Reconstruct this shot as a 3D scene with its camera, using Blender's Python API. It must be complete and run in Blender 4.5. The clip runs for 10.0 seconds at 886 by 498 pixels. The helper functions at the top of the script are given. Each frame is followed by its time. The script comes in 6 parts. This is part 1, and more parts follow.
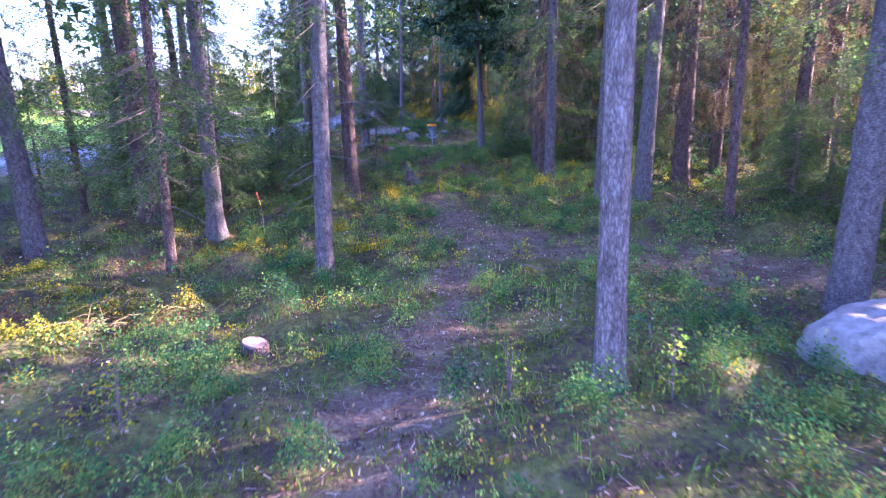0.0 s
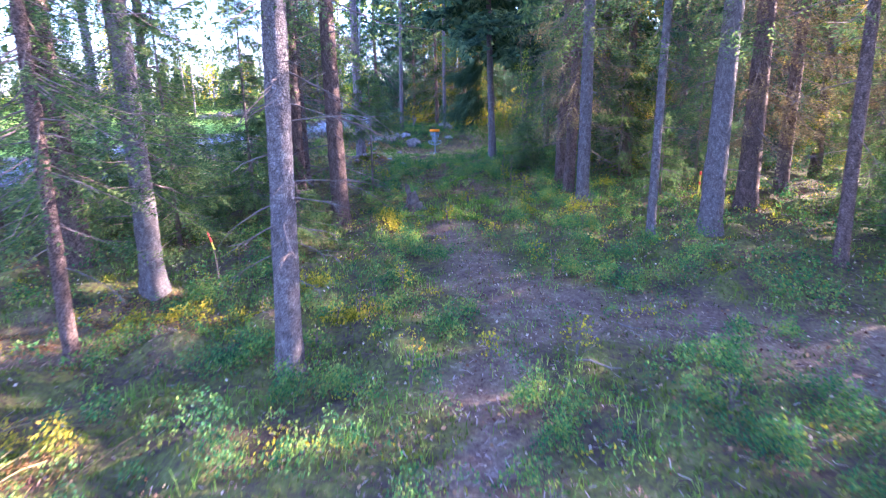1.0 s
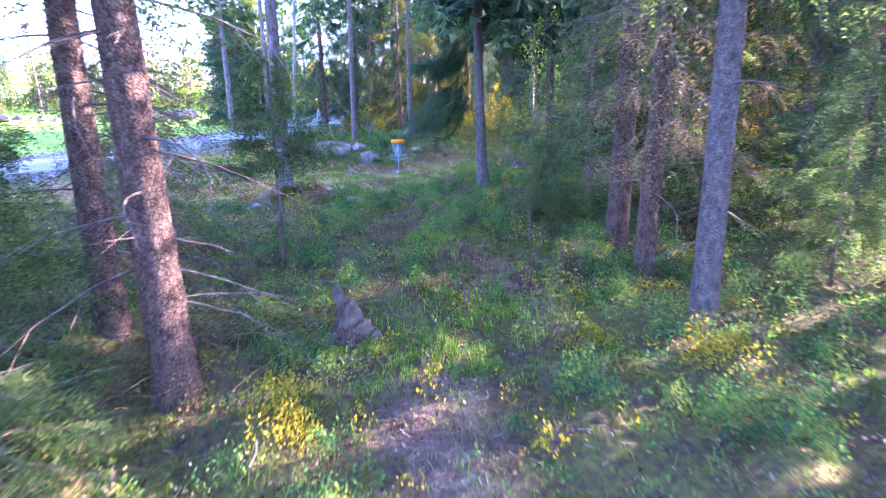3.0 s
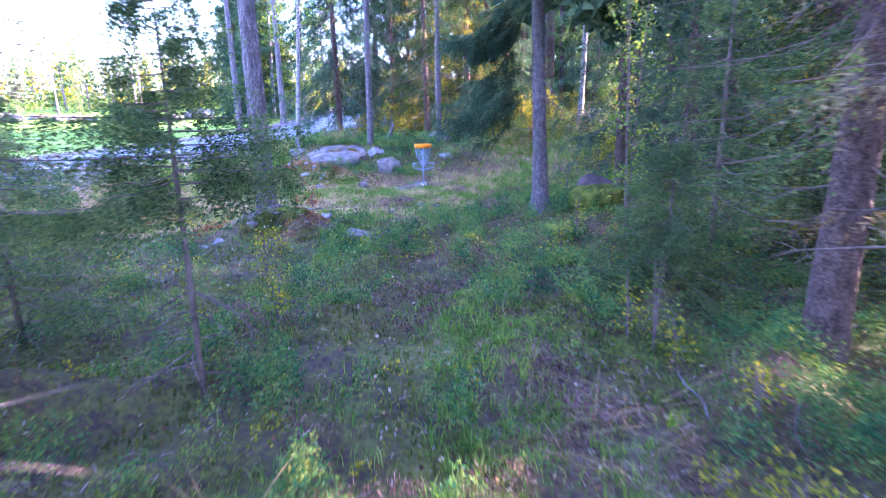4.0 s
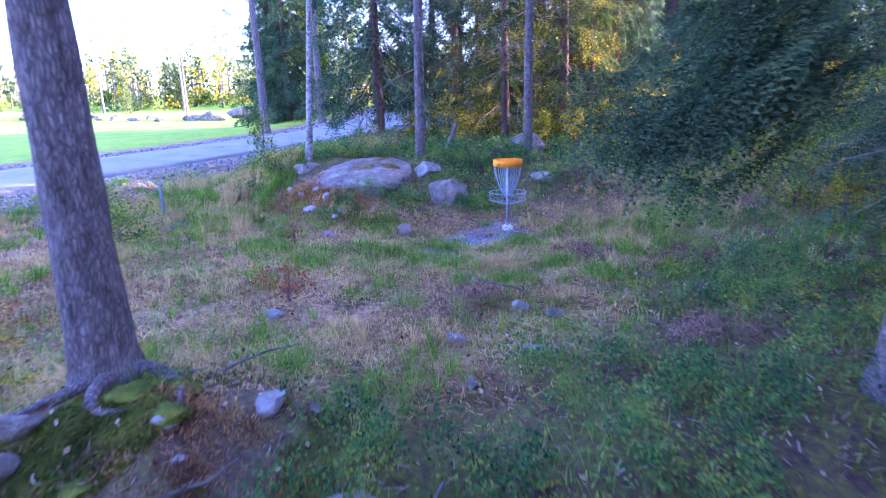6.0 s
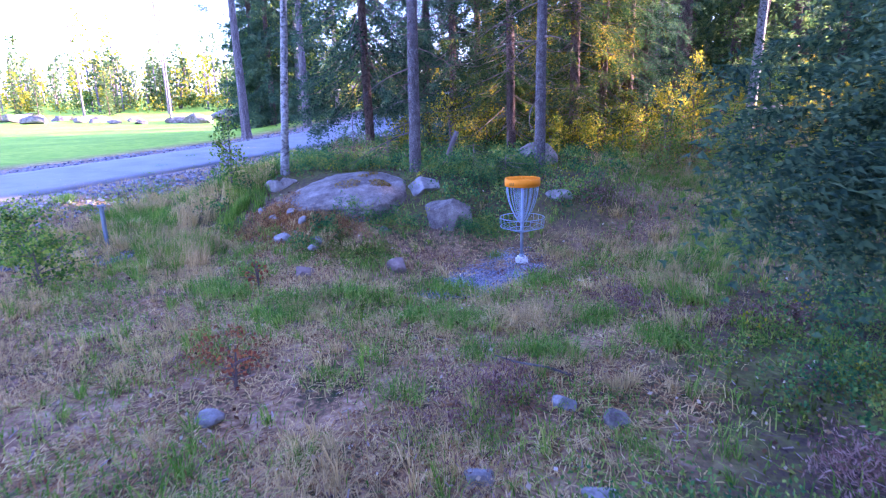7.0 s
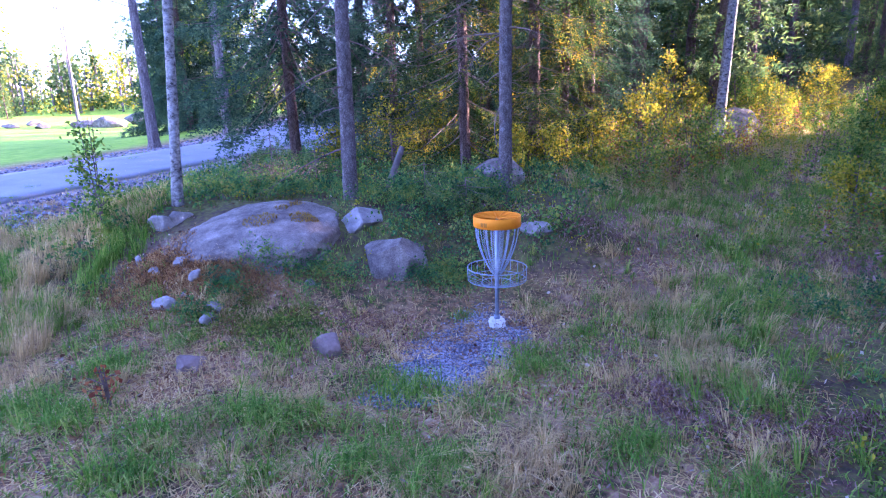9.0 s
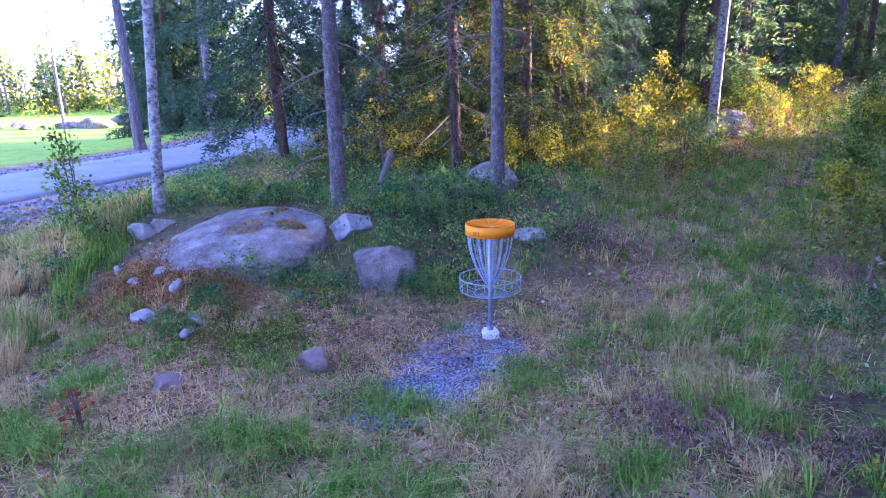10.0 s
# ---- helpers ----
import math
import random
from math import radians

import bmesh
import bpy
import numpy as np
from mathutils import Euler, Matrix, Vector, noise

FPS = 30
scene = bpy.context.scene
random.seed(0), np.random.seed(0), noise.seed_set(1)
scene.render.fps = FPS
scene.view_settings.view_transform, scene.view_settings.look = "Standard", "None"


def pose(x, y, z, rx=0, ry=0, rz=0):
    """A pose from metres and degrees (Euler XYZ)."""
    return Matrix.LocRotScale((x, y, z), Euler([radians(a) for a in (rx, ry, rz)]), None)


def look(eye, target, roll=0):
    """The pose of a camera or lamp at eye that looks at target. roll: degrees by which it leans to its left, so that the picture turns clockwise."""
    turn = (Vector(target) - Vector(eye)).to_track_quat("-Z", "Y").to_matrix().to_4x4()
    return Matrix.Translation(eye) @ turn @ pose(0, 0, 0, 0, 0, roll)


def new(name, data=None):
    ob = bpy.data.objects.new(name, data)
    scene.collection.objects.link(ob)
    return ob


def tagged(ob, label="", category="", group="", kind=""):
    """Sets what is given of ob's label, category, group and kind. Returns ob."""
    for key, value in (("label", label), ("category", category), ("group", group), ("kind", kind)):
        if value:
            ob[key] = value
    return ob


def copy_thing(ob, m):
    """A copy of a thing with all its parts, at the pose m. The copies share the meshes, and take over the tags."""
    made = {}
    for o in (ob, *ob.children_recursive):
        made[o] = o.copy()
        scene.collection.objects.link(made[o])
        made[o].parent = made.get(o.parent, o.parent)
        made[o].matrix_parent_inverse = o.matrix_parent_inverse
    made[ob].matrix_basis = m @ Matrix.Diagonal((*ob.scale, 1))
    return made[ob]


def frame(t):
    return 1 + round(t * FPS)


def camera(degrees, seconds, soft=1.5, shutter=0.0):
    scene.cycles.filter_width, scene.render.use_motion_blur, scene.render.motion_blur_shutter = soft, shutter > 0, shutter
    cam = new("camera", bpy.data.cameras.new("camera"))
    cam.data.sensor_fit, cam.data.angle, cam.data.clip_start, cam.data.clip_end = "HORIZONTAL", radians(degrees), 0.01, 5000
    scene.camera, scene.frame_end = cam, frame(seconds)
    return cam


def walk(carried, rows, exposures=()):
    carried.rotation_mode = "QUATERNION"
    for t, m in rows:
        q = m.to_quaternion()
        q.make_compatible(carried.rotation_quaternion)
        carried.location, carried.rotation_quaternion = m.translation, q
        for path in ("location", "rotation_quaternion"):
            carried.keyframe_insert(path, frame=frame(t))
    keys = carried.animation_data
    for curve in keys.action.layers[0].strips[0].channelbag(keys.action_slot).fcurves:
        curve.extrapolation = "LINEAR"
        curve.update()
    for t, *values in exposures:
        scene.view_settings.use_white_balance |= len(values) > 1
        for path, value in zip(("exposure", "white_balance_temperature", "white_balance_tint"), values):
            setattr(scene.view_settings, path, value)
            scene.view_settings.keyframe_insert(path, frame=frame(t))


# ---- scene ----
cam = camera(75.9, 10.0, soft=1.12, shutter=0.3)
METRES, EYE, TILT, LEAN, TURN = 28.2, 2.425, 0.0, 0.0, 0.0
ROWS = [
    (0.0, 0.0, 0.0, 0.0, -0.21, -14.1, 0.82),
    (0.5, -0.0038, 0.0541, 0.0012, 0.22, -14.11, 0.85),
    (1.0, -0.0083, 0.118, 0.0066, -0.28, -14.11, 0.87),
    (1.5, -0.012, 0.184, 0.0125, -2.94, -14.2, 0.96),
    (2.0, -0.0122, 0.2491, 0.0154, -4.01, -14.27, 0.97),
    (3.5, -0.0072, 0.4799, 0.0081, -3.27, -14.26, 0.99),
    (4.0, -0.0096, 0.5627, 0.0063, -1.22, -14.21, 1.02),
    (4.5, -0.0107, 0.6365, 0.0045, 0.32, -14.38, 1.16),
    (5.0, -0.0145, 0.7106, 0.0018, 2.58, -14.39, 1.31),
    (5.5, -0.0226, 0.778, -0.0006, 4.05, -14.35, 1.36),
    (6.0, -0.0313, 0.834, 0.0003, 4.45, -14.31, 1.36),
    (7.5, -0.0447, 0.9266, 0.0042, 2.19, -14.16, 1.27),
    (8.0, -0.0475, 0.952, 0.0055, 0.17, -14.21, 1.28),
    (8.5, -0.0493, 0.9731, 0.0065, -1.6, -14.25, 1.3),
    (9.0, -0.0498, 0.9874, 0.0072, -2.73, -14.25, 1.34),
    (9.5, -0.0497, 0.9942, 0.008, -3.33, -14.25, 1.35),
    (10.0, -0.0494, 0.9958, 0.0087, -3.67, -14.26, 1.38),
]
walk(cam, [(t, pose(0, 0, EYE, TILT, LEAN, TURN) @ pose(METRES * x, METRES * y, METRES * z, 90 + pitch, roll, yaw)) for t, x, y, z, yaw, pitch, roll in ROWS],
     [(0.0, 3.8, 4950, 62), (0.5, 3.95, 4900, 48), (1.5, 4.35, 4950, 49), (2.0, 4.4, 4950, 47), (3.5, 4.9, 5000, 58), (4.5, 4.95, 4950, 60), (5.5, 4.5, 4900, 65), (6.0, 4.35, 4900, 66), (7.5, 4.1, 4950, 62), (10.0, 4.15, 4950, 64)])

# ---- light ----
SUN_AZ, SUN_EL = radians(72), radians(13.5)
world = bpy.data.worlds.new("sky")
scene.world = world
world.use_nodes = True
wn = world.node_tree
sky = wn.nodes.new("ShaderNodeTexSky")
sky.sky_type = "NISHITA"
sky.sun_disc = False
sky.sun_elevation, sky.sun_rotation = SUN_EL, SUN_AZ
sky.dust_density, sky.ozone_density = 0.9, 1.6
wn.links.new(sky.outputs[0], wn.nodes["Background"].inputs[0])
wn.nodes["Background"].inputs[1].default_value = 0.1
sun_data = bpy.data.lights.new("sun", "SUN")
sun_data.energy, sun_data.angle, sun_data.color = 5.0, radians(0.6), (1.0, 0.78, 0.42)
sun_dir = Vector((math.sin(SUN_AZ) * math.cos(SUN_EL), math.cos(SUN_AZ) * math.cos(SUN_EL), math.sin(SUN_EL)))
new("sun", sun_data).matrix_world = look(sun_dir * 200, (0, 0, 0))


# ---- materials ----
def material(name, stops, scale=6.0, rough=0.9, bump=0.4, bump_scale=30.0, metal=0.0, island=0.0, translucent=0.0, stretch=(1, 1, 1), object_random=0.0, grain=None, spec=0.3):
    """Ramp of colours over noise at two scales, with relief; island: brightness spread between separate pieces."""
    m = bpy.data.materials.new(name)
    m.use_nodes = True
    nt = m.node_tree
    N, Lk = nt.nodes, nt.links
    bsdf = N["Principled BSDF"]
    bsdf.inputs["Roughness"].default_value = rough
    bsdf.inputs["Metallic"].default_value = metal
    bsdf.inputs["Specular IOR Level"].default_value = spec
    tc = N.new("ShaderNodeTexCoord")
    mp = N.new("ShaderNodeMapping")
    mp.inputs["Scale"].default_value = stretch
    Lk.new(tc.outputs["Object"], mp.inputs[0])
    n1 = N.new("ShaderNodeTexNoise")
    n1.inputs["Scale"].default_value, n1.inputs["Detail"].default_value, n1.inputs["Roughness"].default_value = scale, 6, 0.65
    Lk.new(mp.outputs[0], n1.inputs["Vector"])
    ramp = N.new("ShaderNodeValToRGB")
    el = ramp.color_ramp.elements
    while len(el) < len(stops):
        el.new(0.5)
    for e, (p, c) in zip(el, stops):
        e.position, e.color = p, (*c, 1)
    fac = n1.outputs["Fac"]
    if island or object_random:
        src = N.new("ShaderNodeNewGeometry").outputs["Random Per Island"] if island else N.new("ShaderNodeObjectInfo").outputs["Random"]
        mm = N.new("ShaderNodeMath")
        mm.operation = "MULTIPLY_ADD"
        mm.inputs[1].default_value = island or object_random
        Lk.new(src, mm.inputs[0])
        ad = N.new("ShaderNodeMath")
        ad.operation = "ADD"
        ad.inputs[1].default_value = -0.5 * (island or object_random)
        Lk.new(n1.outputs["Fac"], ad.inputs[0])
        Lk.new(ad.outputs[0], mm.inputs[2])
        fac = mm.outputs[0]
    Lk.new(fac, ramp.inputs[0])
    n2 = N.new("ShaderNodeTexNoise")
    n2.inputs["Scale"].default_value, n2.inputs["Detail"].default_value = bump_scale, 4
    Lk.new(mp.outputs[0], n2.inputs["Vector"])
    col = ramp.outputs[0]
    if grain:
        mx = N.new("ShaderNodeMix")
        mx.data_type, mx.blend_type = "RGBA", "MULTIPLY"
        mx.inputs[0].default_value = grain
        gr = N.new("ShaderNodeValToRGB")
        gr.color_ramp.elements[0].position, gr.color_ramp.elements[1].position = 0.3, 0.7
        gr.color_ramp.elements[0].color = (0.15, 0.15, 0.15, 1)
        Lk.new(n2.outputs["Fac"], gr.inputs[0])
        Lk.new(col, mx.inputs[6])
        Lk.new(gr.outputs[0], mx.inputs[7])
        col = mx.outputs[2]
    Lk.new(col, bsdf.inputs["Base Color"])
    if bump:
        b = N.new("ShaderNodeBump")
        b.inputs["Strength"].default_value, b.inputs["Distance"].default_value = bump, 0.02
        Lk.new(n2.outputs["Fac"], b.inputs["Height"])
        Lk.new(b.outputs[0], bsdf.inputs["Normal"])
    if translucent:
        tr = N.new("ShaderNodeBsdfTranslucent")
        hs = N.new("ShaderNodeHueSaturation")
        hs.inputs["Value"].default_value, hs.inputs["Saturation"].default_value = 1.6, 1.15
        Lk.new(col, hs.inputs["Color"])
        Lk.new(hs.outputs[0], tr.inputs[0])
        ms = N.new("ShaderNodeMixShader")
        ms.inputs[0].default_value = translucent
        Lk.new(bsdf.outputs[0], ms.inputs[1])
        Lk.new(tr.outputs[0], ms.inputs[2])
        Lk.new(ms.outputs[0], N["Material Output"].inputs[0])
    return m


def ground_material():
    """Forest floor, bare path, dry clearing, mown green and gravel verge, mixed by the masks of the ground mesh."""
    m = bpy.data.materials.new("forest_ground")
    m.use_nodes = True
    nt = m.node_tree
    N, Lk = nt.nodes, nt.links
    bsdf = N["Principled BSDF"]
    bsdf.inputs["Roughness"].default_value = 0.95
    bsdf.inputs["Specular IOR Level"].default_value = 0.15
    geo = N.new("ShaderNodeNewGeometry")

    def field(scale, stops, detail=7):
        n = N.new("ShaderNodeTexNoise")
        n.inputs["Scale"].default_value, n.inputs["Detail"].default_value, n.inputs["Roughness"].default_value = scale, detail, 0.68
        Lk.new(geo.outputs["Position"], n.inputs["Vector"])
        nf = N.new("ShaderNodeTexNoise")
        nf.inputs["Scale"].default_value, nf.inputs["Detail"].default_value, nf.inputs["Roughness"].default_value = scale * 8, 5, 0.7
        Lk.new(geo.outputs["Position"], nf.inputs["Vector"])
        av = N.new("ShaderNodeMath")
        av.operation = "MULTIPLY_ADD"
        av.inputs[1].default_value = 0.55
        Lk.new(nf.outputs["Fac"], av.inputs[0])
        bv = N.new("ShaderNodeMath")
        bv.operation = "MULTIPLY_ADD"
        bv.inputs[1].default_value, bv.inputs[2].default_value = 0.75, -0.15
        Lk.new(n.outputs["Fac"], bv.inputs[0])
        Lk.new(bv.outputs[0], av.inputs[2])
        r = N.new("ShaderNodeValToRGB")
        el = r.color_ramp.elements
        while len(el) < len(stops):
            el.new(0.5)
        for e, (p, c) in zip(el, stops):
            e.position, e.color = p, (*c, 1)
        Lk.new(av.outputs[0], r.inputs[0])
        return r.outputs[0], n

    def over(a, b, mask):
        at = N.new("ShaderNodeAttribute")
        at.attribute_name = mask
        mx = N.new("ShaderNodeMix")
        mx.data_type = "RGBA"
        Lk.new(at.outputs["Fac"], mx.inputs[0])
        Lk.new(a, mx.inputs[6])
        Lk.new(b, mx.inputs[7])
        return mx.outputs[2]

    floor, fn = field(1.5, [(0.28, (0.024, 0.017, 0.014)), (0.4, (0.066, 0.045, 0.035)), (0.5, (0.085, 0.075, 0.03)), (0.6, (0.11, 0.125, 0.03)), (0.72, (0.2, 0.135, 0.08))], 11)
    path, _ = field(3.0, [(0.3, (0.05, 0.03, 0.024)), (0.45, (0.13, 0.082, 0.06)), (0.58, (0.19, 0.13, 0.1)), (0.72, (0.32, 0.25, 0.2))], 12)
    dry, _ = field(1.7, [(0.3, (0.03, 0.05, 0.015)), (0.4, (0.08, 0.06, 0.03)), (0.5, (0.24, 0.132, 0.072)), (0.6, (0.36, 0.225, 0.13)), (0.74, (0.53, 0.39, 0.24))], 12)
    green, _ = field(0.35, [(0.35, (0.15, 0.3, 0.02)), (0.65, (0.3, 0.44, 0.04))])
    gravel, _ = field(9.0, [(0.3, (0.12, 0.09, 0.07)), (0.55, (0.26, 0.21, 0.2)), (0.75, (0.42, 0.38, 0.37))], 10)
    c = over(floor, dry, "dry")
    c = over(c, path, "path")
    c = over(c, green, "green")
    c = over(c, gravel, "gravel")
    Lk.new(c, bsdf.inputs["Base Color"])
    n2 = N.new("ShaderNodeTexNoise")
    n2.inputs["Scale"].default_value, n2.inputs["Detail"].default_value = 22, 8
    Lk.new(geo.outputs["Position"], n2.inputs["Vector"])
    b = N.new("ShaderNodeBump")
    b.inputs["Strength"].default_value, b.inputs["Distance"].default_value = 0.7, 0.04
    Lk.new(n2.outputs["Fac"], b.inputs["Height"])
    Lk.new(b.outputs[0], bsdf.inputs["Normal"])
    return m


GROUND = ground_material()


def bark_material(name, stops, plate, fissure, stretch, rough=0.95, edge=0.16):
    """Bark: scaly plates of varied colour between dark cracks, with lichen-grey stains at a larger scale."""
    m = bpy.data.materials.new(name)
    m.use_nodes = True
    nt = m.node_tree
    N, Lk = nt.nodes, nt.links
    bsdf = N["Principled BSDF"]
    bsdf.inputs["Roughness"].default_value, bsdf.inputs["Specular IOR Level"].default_value = rough, 0.12
    tc = N.new("ShaderNodeTexCoord")
    mp = N.new("ShaderNodeMapping")
    mp.inputs["Scale"].default_value = stretch
    Lk.new(tc.outputs["Object"], mp.inputs[0])
    warp = N.new("ShaderNodeTexNoise")
    warp.inputs["Scale"].default_value, warp.inputs["Detail"].default_value = plate * 0.7, 3
    Lk.new(mp.outputs[0], warp.inputs["Vector"])
    add = N.new("ShaderNodeVectorMath")
    add.operation = "MULTIPLY_ADD"
    add.inputs[1].default_value = (1.4 / plate,) * 3
    Lk.new(warp.outputs["Color"], add.inputs[0])
    Lk.new(mp.outputs[0], add.inputs[2])
    cell = N.new("ShaderNodeTexVoronoi")
    cell.feature = "DISTANCE_TO_EDGE"
    cell.inputs["Scale"].default_value = plate
    Lk.new(add.outputs[0], cell.inputs["Vector"])
    crack = N.new("ShaderNodeValToRGB")
    crack.color_ramp.elements[0].position, crack.color_ramp.elements[1].position = 0.0, edge
    crack.color_ramp.elements[0].color = (fissure, fissure * 0.94, fissure * 0.92, 1)
    Lk.new(cell.outputs["Distance"], crack.inputs[0])
    stain = N.new("ShaderNodeTexNoise")
    stain.inputs["Scale"].default_value, stain.inputs["Detail"].default_value, stain.inputs["Roughness"].default_value = plate * 0.35, 9, 0.72
    Lk.new(mp.outputs[0], stain.inputs["Vector"])
    ramp = N.new("ShaderNodeValToRGB")
    el = ramp.color_ramp.elements
    while len(el) < len(stops):
        el.new(0.5)
    for e, (p, c) in zip(el, stops):
        e.position, e.color = p, (*c, 1)
    Lk.new(stain.outputs["Fac"], ramp.inputs[0])
    mx = N.new("ShaderNodeMix")
    mx.data_type, mx.blend_type = "RGBA", "MULTIPLY"
    mx.inputs[0].default_value = 1.0
    Lk.new(ramp.outputs[0], mx.inputs[6])
    Lk.new(crack.outputs[0], mx.inputs[7])
    Lk.new(mx.outputs[2], bsdf.inputs["Base Color"])
    b = N.new("ShaderNodeBump")
    b.inputs["Strength"].default_value, b.inputs["Distance"].default_value = 0.9, 0.02
    Lk.new(crack.outputs[0], b.inputs["Height"])
    Lk.new(b.outputs[0], bsdf.inputs["Normal"])
    return m


BARK_PINE = bark_material("pine_bark", [(0.32, (0.1, 0.084, 0.085)), (0.5, (0.23, 0.197, 0.2)), (0.68, (0.39, 0.35, 0.355))], 44, 0.45, (1.0, 1.0, 0.24), edge=0.3)
BARK_SPRUCE = bark_material("spruce_bark", [(0.3, (0.08, 0.066, 0.066)), (0.5, (0.175, 0.155, 0.158)), (0.7, (0.3, 0.28, 0.285))], 46, 0.45, (1.0, 1.0, 0.6), edge=0.22)
BARK_RED = bark_material("reddish_bark", [(0.3, (0.06, 0.042, 0.036)), (0.5, (0.155, 0.108, 0.094)), (0.7, (0.27, 0.195, 0.175))], 40, 0.4, (1.0, 1.0, 0.5), edge=0.22)
BARK_BIRCH = material("birch_bark", [(0.36, (0.05, 0.047, 0.045)), (0.45, (0.2, 0.19, 0.185)), (0.62, (0.4, 0.385, 0.375))], 9, 0.8, 0.3, 30, stretch=(1.5, 1.5, 1.9), grain=0.4, spec=0.12)
DEADWOOD = material("dead_wood", [(0.3, (0.065, 0.052, 0.047)), (0.6, (0.16, 0.138, 0.128)), (0.8, (0.31, 0.285, 0.27))], 8, 0.9, 0.4, 40, spec=0.12)
TWIG = material("twig_bark", [(0.3, (0.06, 0.045, 0.04)), (0.7, (0.22, 0.17, 0.15))], 8, 0.9, 0, 40, spec=0.12)
NEEDLES = material("spruce_needles", [(0.2, (0.025, 0.055, 0.024)), (0.5, (0.075, 0.125, 0.046)), (0.8, (0.17, 0.2, 0.062))], 0.9, 0.8, 0, island=0.5, translucent=0.42, spec=0.08)
NEEDLES_DARK = material("dark_spruce_needles", [(0.3, (0.018, 0.044, 0.028)), (0.5, (0.05, 0.1, 0.054)), (0.75, (0.115, 0.168, 0.078))], 0.9, 0.8, 0, island=0.4, translucent=0.3, spec=0.08)
# gold stops stand for sun on the boughs, near-black stops for shade between them
NEEDLES_SUNLIT = material("sunlit_needles", [(0.35, (0.013, 0.03, 0.012)), (0.5, (0.03, 0.06, 0.018)), (0.6, (0.1, 0.11, 0.022)), (0.74, (0.42, 0.28, 0.022))], 0.8, 0.8, 0, island=0.3, translucent=0.42, spec=0.08)
NEEDLES_DRY = material("dry_needles", [(0.2, (0.07, 0.055, 0.03)), (0.5, (0.16, 0.125, 0.066)), (0.8, (0.26, 0.2, 0.095))], 1.2, 0.8, 0, island=0.6, translucent=0.16, spec=0.08)
NEEDLES_PINE = material("pine_needles", [(0.2, (0.03, 0.06, 0.025)), (0.5, (0.07, 0.11, 0.05)), (0.8, (0.14, 0.17, 0.07))], 1.2, 0.8, 0, island=0.7, translucent=0.3, spec=0.08)
BERRY = material("bilberry_leaves", [(0.28, (0.012, 0.042, 0.024)), (0.43, (0.04, 0.125, 0.045)), (0.54, (0.1, 0.195, 0.048)), (0.64, (0.2, 0.25, 0.05)), (0.8, (0.3, 0.2, 0.06))], 2.2, 0.8, 0, island=0.22, translucent=0.22, spec=0.08)
HEATHER = material("brown_heather", [(0.15, (0.05, 0.022, 0.02)), (0.5, (0.19, 0.1, 0.085)), (0.85, (0.36, 0.24, 0.21))], 0.8, 0.8, 0, island=0.6, translucent=0.2, spec=0.08)
MOSS = material("moss", [(0.3, (0.02, 0.035, 0.008)), (0.48, (0.08, 0.11, 0.016)), (0.68, (0.2, 0.22, 0.03))], 4, 0.95, 0.9, 70, spec=0.12)
MOSS_BROWN = material("brown_moss", [(0.3, (0.11, 0.065, 0.016)), (0.5, (0.24, 0.15, 0.03)), (0.75, (0.34, 0.25, 0.05))], 6, 0.95, 0.9, 70, spec=0.12)
YELLOW_LEAF = material("yellow_leaves", [(0.2, (0.07, 0.11, 0.015)), (0.5, (0.24, 0.24, 0.024)), (0.8, (0.5, 0.36, 0.03))], 1.4, 0.8, 0, island=0.5, translucent=0.32, spec=0.08)
GREEN_LEAF = material("birch_leaves", [(0.15, (0.04, 0.09, 0.02)), (0.5, (0.1, 0.18, 0.04)), (0.85, (0.26, 0.28, 0.06))], 1.0, 0.8, 0, island=0.8, translucent=0.45, spec=0.08)
DEAD_LEAF = material("fallen_leaves", [(0.1, (0.05, 0.025, 0.018)), (0.4, (0.18, 0.09, 0.05)), (0.7, (0.33, 0.21, 0.11)), (0.95, (0.5, 0.42, 0.33))], 2.0, 0.8, 0, island=0.9, translucent=0.2, spec=0.08)
RED_LEAF = material("red_leaves", [(0.2, (0.16, 0.05, 0.03)), (0.8, (0.36, 0.15, 0.07))], 1.0, 0.8, 0, island=0.8, translucent=0.35, spec=0.08)
STRAW = material("dry_grass", [(0.1, (0.1, 0.1, 0.02)), (0.35, (0.32, 0.24, 0.12)), (0.6, (0.52, 0.37, 0.16)), (0.88, (0.7, 0.56, 0.32))], 2.2, 0.8, 0, island=0.4, translucent=0.3, spec=0.08)
GRASS = material("green_grass", [(0.15, (0.03, 0.09, 0.014)), (0.5, (0.11, 0.23, 0.035)), (0.82, (0.34, 0.38, 0.09))], 2.2, 0.8, 0, island=0.45, translucent=0.3, spec=0.08)
LITTER = material("needle_litter", [(0.2, (0.07, 0.04, 0.033)), (0.5, (0.18, 0.12, 0.1)), (0.88, (0.34, 0.27, 0.24))], 2, 0.9, 0, island=0.8, spec=0.08)
GRANITE = material("granite", [(0.32, (0.085, 0.066, 0.055)), (0.46, (0.18, 0.15, 0.13)), (0.56, (0.245, 0.21, 0.185)), (0.7, (0.37, 0.33, 0.3))], 3.4, 0.85, 0.7, 60, grain=0.6)
STONE_PALE = material("pale_stone", [(0.3, (0.14, 0.125, 0.118)), (0.7, (0.37, 0.34, 0.325))], 6, 0.85, 0.5, 50, grain=0.2)
STONE_RED = material("reddish_stone", [(0.3, (0.13, 0.088, 0.075)), (0.7, (0.28, 0.2, 0.17))], 6, 0.9, 0.5, 50, grain=0.2)
